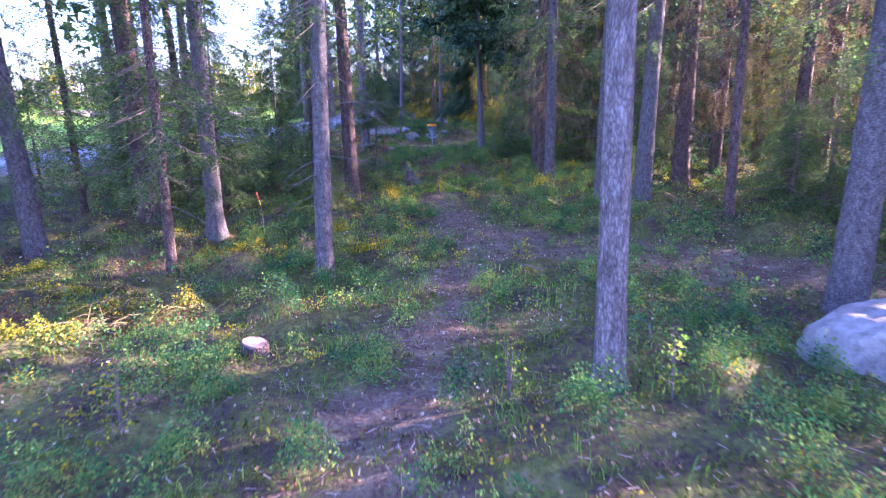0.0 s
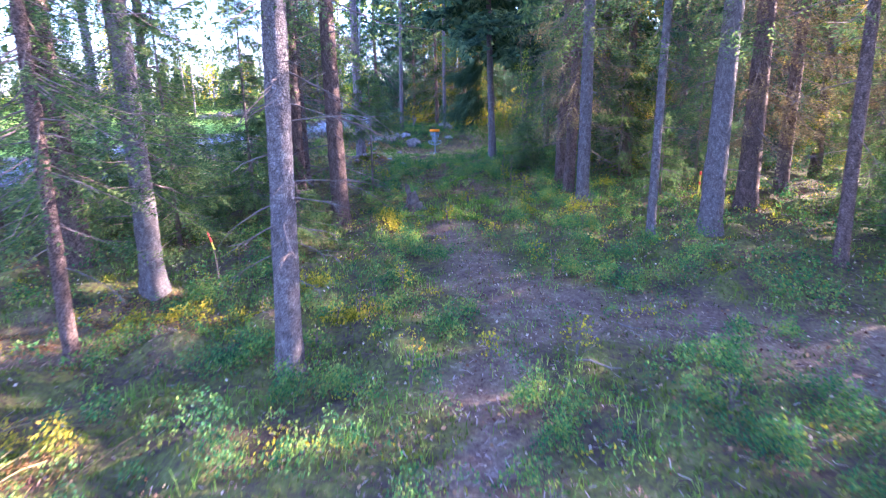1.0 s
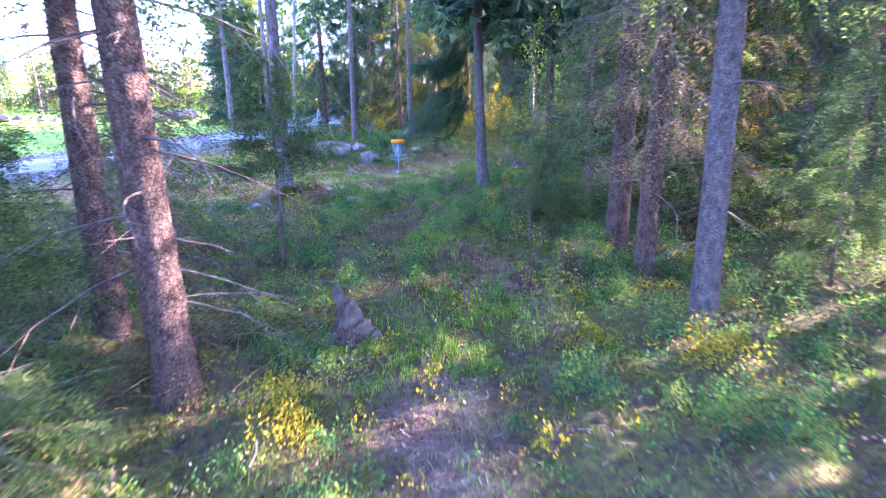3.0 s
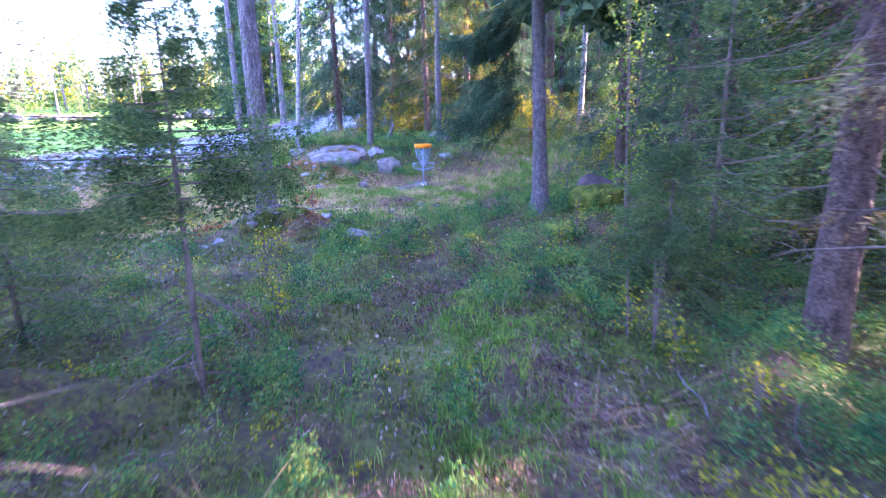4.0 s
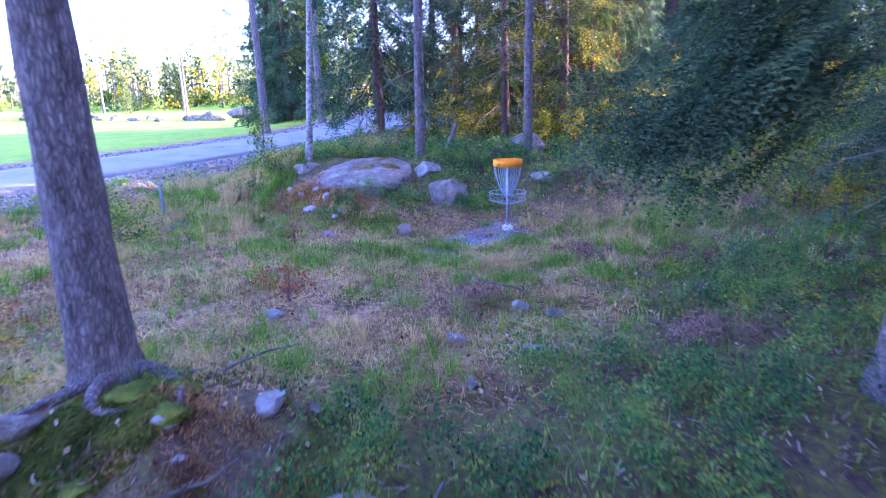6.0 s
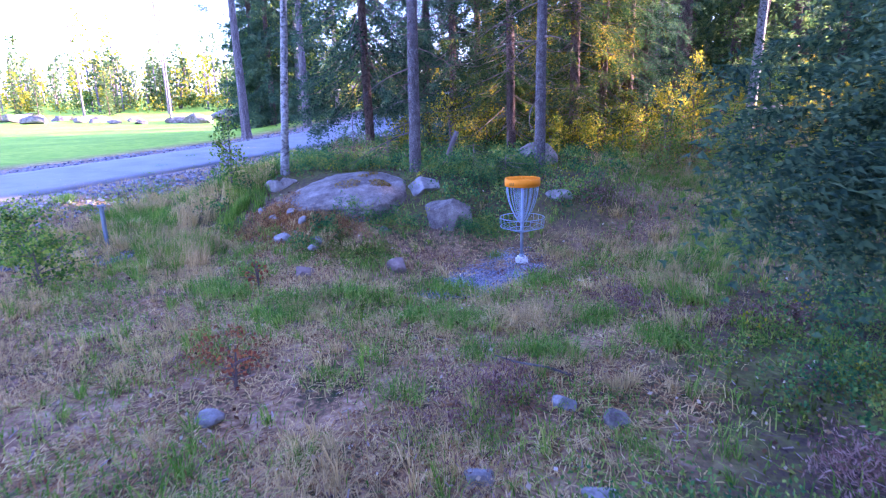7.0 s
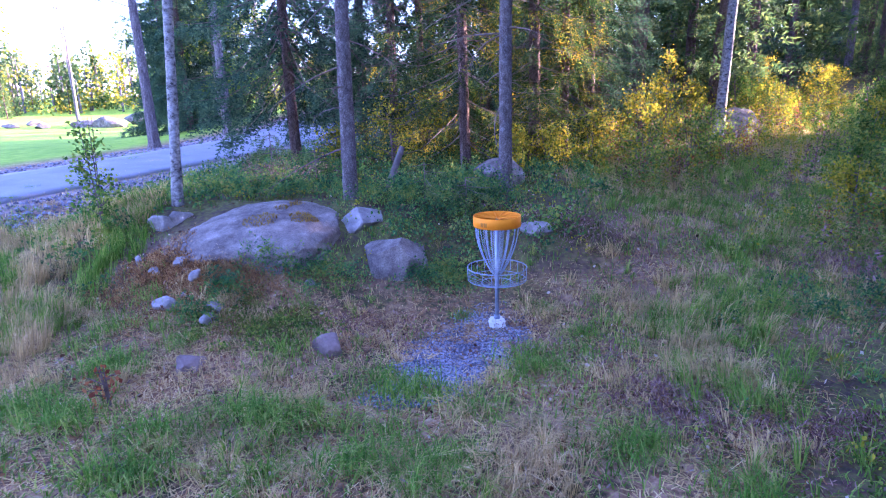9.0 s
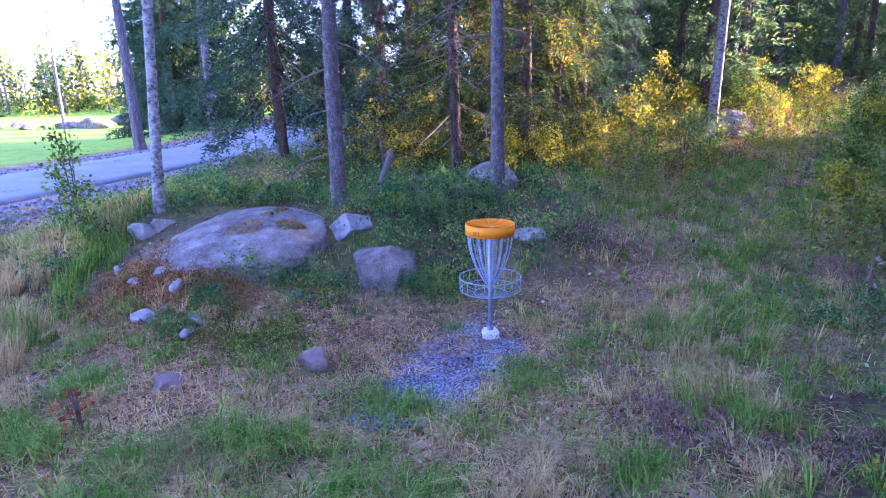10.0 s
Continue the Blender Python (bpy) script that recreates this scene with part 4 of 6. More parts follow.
    for x, y, h, rch in ((3.2, 39.2, 1.3, 0.8), (4.4, 39.8, 1.4, 0.8), (5.4, 41.0, 1.3, 0.8), (10.6, 41.0, 1.6, 0.9), (8.4, 38.6, 1.3, 0.8), (6.9, 37.0, 1.4, 0.8), (12.0, 42.6, 1.6, 0.9), (5.5, 35.7, 1.5, 0.7), (4.8, 34.5, 1.1, 0.6), (6.2, 36.0, 1.7, 0.8), (7.6, 37.6, 1.6, 0.8), (-5.9, 36.0, 1.6, 0.5),
                         (-8.2, 33.6, 0.6, 0.7), (-9.0, 34.4, 0.6, 0.7), (-7.0, 32.3, 0.7, 0.8), (-8.0, 20.0, 1.8, 1.0), (-6.8, 21.0, 1.5, 0.9), (-5.6, 19.4, 1.2, 0.8), (-9.2, 17.8, 1.5, 1.0)):
        leafy_bush(x, y, h, rch, GREEN_LEAF, "green birch bush with small leaves", 14, 60, 0.055)
    for x, y, h in ((2.1, 4.75, 0.7), (0.62, 5.0, 0.6), (-2.75, 4.3, 0.7), (1.75, 21.4, 0.8), (2.05, 20.9, 0.5), (1.95, 21.2, 1.0), (0.5, 6.6, 0.5), (3.4, 7.0, 0.5), (2.5, 8.2, 0.5), (-0.6, 9.0, 0.45), (1.6, 12.4, 0.5), (-0.9, 12.2, 0.5), (2.6, 27.9, 0.8), (2.2, 25.4, 0.8), *[(seedling.uniform(-3.2, 3.6), seedling.uniform(7.5, 26), seedling.uniform(0.25, 0.5)) for _ in range(34)]):
        leafy_bush(x, y, h, 0.22, YELLOW_LEAF if rng.uniform() < 0.6 else GREEN_LEAF, "small birch seedling with yellowing leaves", 8, 14, 0.042, "birch_seedling", 0.2)
    for x, y in ((-4.0, 32.2), (-7.0, 28.5), (-6.3, 27.5), (-3.2, 29.6)):
        leafy_bush(x, y, 0.4, 0.25, RED_LEAF, "small rowan seedling with red leaves", 6, 12, 0.05, "rowan_seedling", 0.2)
    leafy_bush(2.9, 25.0, 4.8, 0.95, GREEN_LEAF, "slender birch sapling with yellow-green leaves beside the path", 30, 46, 0.06, "birch_sapling")
    # bushes on the uphill side of the track
    for k, (x, y, h) in enumerate(((6.7, 38.1, 1.2), (7.7, 39.2, 1.4), (8.7, 40.2, 1.5), (9.8, 41.4, 1.7), (10.9, 42.4, 1.8), (8.0, 37.9, 1.5), (9.3, 39.2, 1.6), (10.6, 40.6, 1.7), (5.7, 36.7, 1.0), (8.2, 44.9, 1.8), (9.4, 45.8, 1.9), (7.2, 45.4, 1.5))):
        mat, label = ((GREEN_LEAF, "leafy green bush beside the grassy track"), (YELLOW_LEAF, "yellowing leafy bush beside the grassy track"))[k % 3 == 2]
        leafy_bush(x, y, h, 0.85, mat, label, 22, 90, 0.06)
    # juniper beside the boulder
    for x, y, h, rch in ((-4.0, 38.2, 1.0, 0.8), (-3.3, 38.6, 0.7, 0.7), (-1.3, 36.6, 0.55, 0.7), (-0.7, 36.2, 0.5, 0.6)):
        young_spruce(x, y, h, rch, "low dark green juniper behind the boulder", 0.05, twigs=20)


def background_forest():
    """The woods round the path, the hill ahead, the far edge of the green, and added shade trees."""
    pool = []
    dim, dense = "spruce in the dim forest", "dense spruce in the dim forest"
    # shade_spruce is the coarse tree for mostly unseen copies that block the sun
    for kind, bark, name, label in (("high_spruce_a", BARK_RED, "spruce_tree", dim), ("high_spruce_b", BARK_SPRUCE, "spruce_tree", dim),
                                    ("low_spruce_b", BARK_RED, "spruce_tree", dense), ("low_spruce_a", BARK_SPRUCE, "spruce_tree", dense),
                                    ("dry_spruce_a", BARK_RED, "spruce_tree", "spruce with dry brown boughs in the forest"), ("golden_spruce_a", BARK_RED, "spruce_tree", "forest spruce with sunlight coloured into its boughs"),
                                    ("pine_b", BARK_PINE, "pine_tree", "pine at the edge of the green"), ("birch_a", BARK_BIRCH, "birch_tree", "birch among the spruces"),
                                    ("far_spruce_a", BARK_RED, "spruce_tree", dense), ("shade_spruce", BARK_RED, "spruce_tree", dense), ("small_spruce", BARK_RED, "spruce_tree", "distant spruce on the far wood's edge")):
        t = tree(name, 60 + 3 * len(pool), 130, rng.uniform(0.12, 0.2), bark, kind, label, twigs=8 if "high" in kind or "dry" in kind else 0, group="background trees", sides=10)
        pool.append(t)
    r = np.random.default_rng(21)
    taken = [(s[1], s[2]) for s in STANDS]

    def fill(n, x0, x1, y0, y1, kinds, gap, ok, size=1.0):
        for _ in range(n):
            x, y = r.uniform(x0, x1), r.uniform(y0, y1)
            if not ok(x, y) or min((x - a) ** 2 + (y - b) ** 2 for a, b in taken) < gap * gap:
                continue
            taken.append((x, y))
            s = size * r.uniform(0.75, 1.15)
            k = kinds[r.integers(len(kinds))]
            c = copy_thing(pool[k], pose(x, y, ground_at(x, y), r.uniform(-1.5, 1.5), r.uniform(-1.5, 1.5), r.uniform(0, 360)))
            c.scale = (s, s, s)

    def in_lane(x, y):
        """Openings in the right-hand woods, along which low sunlight reaches the path."""
        v = y - 0.325 * x
        return x < 60 and any(abs(v - c) < w for c, w in ((8.7, 1.2), (12.8, 0.6), (41.1, 2.7)))

    off_track = lambda x, y: near_line(np.array(x), np.array(y), TRACK)
    # right-hand woods, beside and ahead
    fill(90, 7, 14.5, 0, 19, [0, 1, 5, 4, 5], 2.1, lambda x, y: x > 7.5 + 0.1 * y and not in_lane(x, y))
    fill(30, 7.5, 26, 4, 24, [6], 2.4, lambda x, y: x > 7.5 + 0.1 * y and in_lane(x, y))
    fill(24, 8, 14, 19, 30, [0, 1, 2, 3, 4, 5], 2.0, lambda x, y: x > 7.5 and not in_lane(x, y))
    # two fills of unseen spruces, added to keep sun off the path
    fill(20, 14, 26, 18, 34, [9], 2.6, lambda x, y: y - 0.325 * x > 20.2)
    fill(14, 15, 25, 17, 26, [9], 2.2, lambda x, y: 13.8 < y - 0.325 * x < 15)
    fill(34, 4.6, 13, 21, 31, [5, 3, 5, 5, 7], 1.9, lambda x, y: x > 5.0 + 0.1 * (y - 21))
    # mostly unseen trees, added to shade the clearing
    fill(260, 8, 34, 28, 54, [8, 9, 9, 9], 1.9, lambda x, y: off_track(x, y) > (4.5 if x < 14 else 3.0) and x > 7.5 + 0.6 * (y - 30) and not in_lane(x, y) and y - 0.325 * x > 20.2)
    fill(150, 3, 55, 52, 84, [8, 8, 10, 1, 6, 7], 2.5, lambda x, y: off_track(x, y) > 2.5 and not in_lane(x, y))
    fill(12, 20, 40, 44, 60, [10], 1.8, lambda x, y: in_lane(x, y) and off_track(x, y) > 3.5, 0.36)
    # more unseen spruces across the sun's way to the clearing
    fill(90, 15, 42, 34, 52, [9], 1.6, lambda x, y: 27.5 < y - 0.325 * x < 38 and off_track(x, y) > 3)
    fill(50, 8, 26, 50, 66, [8, 10, 9], 1.8, lambda x, y: off_track(x, y) > 2.5)
    # added row of unseen spruces, spaced to block the sun from path and clearing
    for k, v in enumerate((4.4, 5.5, 6.4, 11.0, 14.4, 15.5, 18.0, 20.2, 22.8, 25.4, 26.9, 28.0, 29.1, 30.2, 31.3, 32.4, 33.5, 34.6, 35.7, 36.8, 37.9)):
        x = 17.5 + 2.7 * (k % 4)
        c = copy_thing(pool[9], pose(x, v + 0.325 * x, ground_at(x, v + 0.325 * x), 0, 0, 77 * k))
        taken.append((x, v + 0.325 * x))
    # the wooded hillside beyond the track
    fill(70, 16, 60, 52, 90, [8, 9, 10, 6], 2.2, lambda x, y: y - 0.325 * x > 47 and off_track(x, y) > 3)
    for k in range(13):
        x, y = 11.5 + 1.7 * k, 57 + 3.0 * (k % 3) + 0.25 * k
        copy_thing(pool[(6, 3, 6)[k % 3]], pose(x, y, ground_at(x, y), 0, 0, 67 * k))
        taken.append((x, y))
    # behind the basket
    fill(56, -6, 9, 44.5, 66, [2, 8, 8, 9], 2.0, lambda x, y: road_offset(x, y) > 5.5 and off_track(x, y) > 4)
    fill(56, 2, 18, 46.5, 60, [8, 8, 2, 9], 1.8, lambda x, y: off_track(x, y) > 2.8 and not in_lane(x, y) and road_offset(x, y) > 6)
    # between the path and the road
    fill(12, -13, -4.2, 13, 24, [0, 1, 7], 2.2, lambda x, y: road_offset(x, y) > 4.5 and x < -5.5 - 0.15 * (y - 13))
    fill(14, -17, -9.5, 2, 14, [0, 3, 2], 2.5, lambda x, y: True)
    # far edge of the green
    fill(30, -110, -42, 80, 130, [8, 10], 3.0, lambda x, y: y > 52 - 0.4 * (x + 60), 0.4)
    fill(40, -70, 0, 100, 150, [8, 10], 3.0, lambda x, y: road_offset(x, y) < -14, 0.5)
    fill(50, -110, -12, 108, 150, [8, 6, 6], 2.6, lambda x, y: road_offset(x, y) < -12, 0.55)
    fill(10, -60, -24, 90, 130, [6], 5.0, lambda x, y: road_offset(x, y) < -14, 0.8)
    fill(70, -20, 70, 80, 110, [10, 6, 10], 3.0, lambda x, y: road_offset(x, y) > 4)


# ---- rocks ----
def rock_mesh(name, size, mat, seed, rough=0.16, cuts=3, flat=0.0, facets=9, smooth=False, depth=(0.55, 0.85), faces=()):
    """A boulder: a sphere cut by random planes and roughened at three scales."""
    r = np.random.default_rng(seed)
    bm = bmesh.new()
    bmesh.ops.create_icosphere(bm, subdivisions=cuts + 1, radius=1.0)
    planes = [(Vector(r.standard_normal(3)).normalized(), r.uniform(*depth)) for _ in range(facets)]
    planes += [(Vector(n).normalized(), d) for n, d in faces]
    if flat:
        planes.append((Vector((0.05, -0.1, 1)).normalized(), flat))
    off = Vector(r.uniform(-50, 50, 3))
    for v in bm.verts:
        for n, d in planes:
            e = v.co.dot(n) - d
            if e > 0:
                v.co -= n * e * 0.97
        k = 1 + rough * noise.noise(v.co * 1.3 + off) + 0.3 * rough * noise.noise(v.co * 4 + off) + 0.2 * rough * noise.noise(v.co * 11 + off)
        v.co = Vector((v.co.x * size[0] * k, v.co.y * size[1] * k, v.co.z * size[2] * k))
    me = bpy.data.meshes.new(name)
    bm.to_mesh(me)
    bm.free()
    me.materials.append(mat)
    me.polygons.foreach_set("use_smooth", np.full(len(me.polygons), smooth))
    return me


def rock(name, x, y, size, mat, label, seed, turn=0.0, sink=0.35, dz=0.0, **kw):
    ob = new(name, rock_mesh(name, size, mat, seed, **kw))
    ob.matrix_basis = pose(x, y, ground_at(x, y) + size[2] * (1 - 2 * sink) + dz, 0, 0, turn)
    return tagged(ob, label, name.replace("_", " "), "rocks")


def build_rocks():
    big = rock("boulder", -3.68, 35.6, (1.3, 0.95, 0.6), GRANITE, "large low grey granite boulder with brown moss patches", 4, -4, cuts=5, facets=0, smooth=True)
    for v in big.data.vertices:
        # a broad dome, lower and longer on one side, with a steep worn flank on the other
        x, y, z = v.co.x / 1.3, v.co.y / 0.95, v.co.z / 0.6
        z = math.copysign(abs(z) ** 0.75, z)
        x = math.copysign(abs(x) ** (0.85 if x < 0 else 0.7), x)
        z = z * (1 + 0.16 * x) - (0.1 * max(0, 0.3 - x) ** 2)
        k = 0.03 * noise.noise(v.co * 1.3 + Vector((3, 1, 7))) + 0.008 * noise.noise(v.co * 6) + 0.008 * noise.noise(v.co * 17)
        dent = 0.07 * math.exp(-((x - 0.75) ** 2 + (z - 0.1) ** 2 + (y + 0.6) ** 2) / 0.08)
        v.co = Vector((x * 1.17, y * 0.95, z * 0.38)) * (1 + k - dent)
        v.co.z += 0.2 * y
    big.location.z = 0.83
    top = np.array([v.co for v in big.data.vertices if v.co.z > 0.05])
    for k, (dx, dy, r) in enumerate(((0.12, -0.12, 0.19), (0.7, -0.02, 0.16), (0.36, 0.3, 0.09), (0.48, 0.5, 0.09))):
        d = np.hypot((top[:, 0] - dx) / 1.15, top[:, 1] - dy) + 0.09 * waves(top[:, 0], top[:, 1], 14.0, 60 + k)
        p = np.repeat(top[d < r], 3, 0)
        g = Geo()
        blades(g, p + rng.standard_normal(p.shape) * [0.012, 0.012, 0.003], 0.028, 0.007, 0.9)
        part("moss_patch", g.mesh("moss_patch", MOSS_BROWN), big, "brown moss patch")
    rock("stone", -1.71, 35.15, (0.51, 0.46, 0.42), GRANITE, "angular grey stone beside the basket", 16, 0, 0.25, facets=0, dz=-0.14, rough=0.07, cuts=4,
         faces=(((-0.45, -0.25, 0.85), 0.52), ((0.75, -0.35, 0.55), 0.5), ((-0.1, -1, 0.25), 0.5), ((0, 1, 0.2), 0.6), ((-1, -0.3, 0.1), 0.72), ((1, 0.1, -0.1), 0.75), ((0.1, 0.5, 0.85), 0.55), ((-0.6, -0.8, 0.3), 0.62), ((0.7, -0.8, 0), 0.62)))
    rock("stone", -2.25, 36.0, (0.42, 0.36, 0.36), STONE_PALE, "pale angular stone beside the big boulder", 6, 40, 0.4, facets=9, dz=-0.12, rough=0.08, depth=(0.42, 0.65))
    rock("stone", 0.22, 35.55, (0.26, 0.17, 0.13), STONE_PALE, "pale flat stone behind the basket", 7, 10, 0.3, dz=0.02)
    rock("boulder", 0.0, 37.7, (0.48, 0.42, 0.36), GRANITE, "grey boulder under the spruces", 8, 10, 0.45)
    rock("boulder", 7.75, 44.2, (0.95, 0.85, 0.8), GRANITE, "rounded grey boulder beside the birch", 9, 0, 0.42, cuts=4, smooth=True, dz=-0.1)
    rock("boulder", 4.85, 5.45, (1.0, 0.85, 0.75), STONE_PALE, "large pale rounded boulder among bilberry shrubs", 10, 15, 0.42, cuts=4, smooth=True)
    rock("boulder", 3.1, 27.3, (0.6, 0.45, 0.36), MOSS, "boulder covered with green moss", 12, 0, 0.35, smooth=True, facets=3)
    rock("boulder", 3.4, 28.3, (0.5, 0.45, 0.4), DARK_STONE, "dark boulder beside the old spruce", 14, 0, 0.3)
    rock("stone", -1.65, 25.95, (0.42, 0.3, 0.2), STONE_PALE, "pale stone half sunk in the bilberry shrubs", 13, 10, 0.5)
    for k, (x, y, r) in enumerate(((-3.1, 26.55, 0.2), (-2.9, 26.75, 0.16), (-2.75, 26.35, 0.16), (-3.05, 25.95, 0.13))):
        ob = new("moss_cushion", rock_mesh("moss_cushion", (0.75 * r, r * 0.55, r * 0.3), MOSS, 90 + k, 0.5, 3, facets=0, smooth=True))
        ob.location = (x, y, ground_at(x, y) + 0.02)
        tagged(ob, "green moss cushion at the foot of the pine", "moss", "moss cushions")
    for k, (x, y, s) in enumerate([(-3.62, 26.25, 0.13), (-4.07, 25.67, 0.1), (-2.1, 25.3, 0.07), (-1.03, 27.6, 0.07), (-0.47, 28.4, 0.1), (-3.24, 29.15, 0.1), (-3.58, 26.02, 0.11), (-4.2, 25.4, 0.07),
                                   (-2.34, 26.83, 0.13), (-2.05, 26.9, 0.07), (-2.75, 26.3, 0.06), (-2.6, 26.15, 0.05), (-0.2, 29.2, 0.1), (-0.55, 29.4, 0.09), (-1.2, 28.5, 0.09)]):
        rock("stone", x, y, (s * 1.25, s, s * 0.8), STONE_PALE if k % 3 else GRANITE, "small pale stone lying in the dry grass", 20 + k, 37 * k, 0.36, cuts=2, depth=(0.45, 0.75))
    for k, (x, y, s) in enumerate([(-4.67, 34.75, 0.09), (-4.4, 34.82, 0.1), (-4.44, 35.13, 0.09), (-4.28, 34.05, 0.14), (-3.7, 33.95, 0.13), (-3.72, 33.75, 0.1), (-5.06, 35.14, 0.08), (-5.0, 35.9, 0.2), (-4.85, 36.0, 0.16), (-4.1, 34.5, 0.1), (-4.15, 34.2, 0.07), (-2.77, 34.6, 0.07)]):
        rock("stone", x, y, (s * 1.35, s * 0.9, s * 0.95), STONE_PALE, "small pale stone on the bare bank", 40 + k, 51 * k, 0.42, cuts=2, depth=(0.4, 0.7))
    rock("stone", 3.43, 6.47, (0.07, 0.06, 0.05), STONE_PALE, "small pale stone among the bilberry shrubs", 53, 0, 0.3, cuts=2)
    rock("stone", -2.38, 33.28, (0.19, 0.17, 0.15), STONE_RED, "reddish stone in the dry grass", 51, 0, 0.42, cuts=3, depth=(0.5, 0.75))
    rock("stone", -3.65, 32.95, (0.2, 0.18, 0.12), STONE_RED, "reddish stone in the dry grass", 52, 30, 0.42, cuts=3, depth=(0.5, 0.75))


def far_outcrops():
    """Pale outcrops and bushes on the far side of the green."""
    r = np.random.default_rng(33)
    for k in range(16):
        x, y = -30 - 2.2 * k + r.uniform(-2, 2), 84 + 0.6 * k + r.uniform(-3, 3)
        s = r.uniform(0.6, 1.4)
        rock("rock_outcrop", x, y, (s * 1.6, s, s * 0.6), GRANITE, "pale rock outcrop beyond the green", 100 + k, 40 * k, 0.3, cuts=2)
    for k in range(22):
        x, y = r.uniform(-105, -24), r.uniform(96, 128)
        leafy_bush(x, y, r.uniform(1.5, 4.5), r.uniform(1.4, 2.6), GREEN_LEAF if k % 4 else YELLOW_LEAF, "leafy bush beyond the green", 16, 44, 0.3)
    rock("boulder", -29, 89, (2.2, 1.2, 0.9), GRANITE, "grey boulder on the green", 130, 0, 0.3, cuts=2)


def far_woods():
    """The mixed wood along the far edge of the green: bare stems with leafy or needled tops."""
    r = np.random.default_rng(58)
    stems, tops = Geo(), {0: Geo(), 1: Geo(), 2: Geo()}
    for k in range(230):
        x, y = r.uniform(-125, 2), r.uniform(106, 150)
        if road_offset(x, y) > -9:
            continue
        z, h, kind = ground_at(x, y), r.uniform(4.5, 9), k % 3
        bx, by, bh = x + r.uniform(-4, 4), y + r.uniform(-6, 0), r.uniform(1.0, 2.6)
        q = r.standard_normal((70, 3)) * [1.3, 1.0, 0.4 * bh] + [bx, by, ground_at(bx, by) + 0.45 * bh]
        leaves(tops[1 + k % 2], q, 0.4, 0.2, 0.7)
        if k % 7 == 0:
            h *= 1.6
        tube(stems, [(x, y, z - 0.2), (x + r.uniform(-0.2, 0.2), y, z + 0.5 * h), (x, y, z + h)], [0.16, 0.12, 0.03], 5, cap=False)
        m = 110
        u = r.uniform(0, 1, m) ** (0.7 if kind == 2 else 1.0)
        low = 0.5 if kind == 0 else 0.12
        wide = (1.2 if kind == 0 else 1.7) * (1.05 - u) ** (0.9 if kind == 2 else 0.4)
        a = r.uniform(0, 6.28, m)
        q = wide * np.sqrt(r.uniform(0, 1, m))
        leaves(tops[kind], np.stack([x + q * np.cos(a), y + q * np.sin(a), z + h * (low + (1 - low) * u)], 1), 0.55, -0.2, 0.7)
    stuff("far_stems", stems, BARK_PINE, "grey stems of the wood beyond the green", "far woods")
    for kind, (mat, label) in enumerate(((NEEDLES_PINE, "pine tops of the wood beyond the green"), (YELLOW_LEAF, "yellowing leaves of the wood beyond the green"), (NEEDLES, "dark spruce tops of the wood beyond the green"))):
        stuff("far_crowns", tops[kind], mat, label, "far woods")


# ---- disc golf basket ----
def ring(g, r, z, wire, n=40, cx=0.0, cy=0.0):
    th = np.linspace(0, 2 * np.pi, n + 1)
    tube(g, np.stack([cx + r * np.cos(th), cy + r * np.sin(th), np.full(n + 1, z)], 1), np.full(n + 1, wire), 6, cap=False)


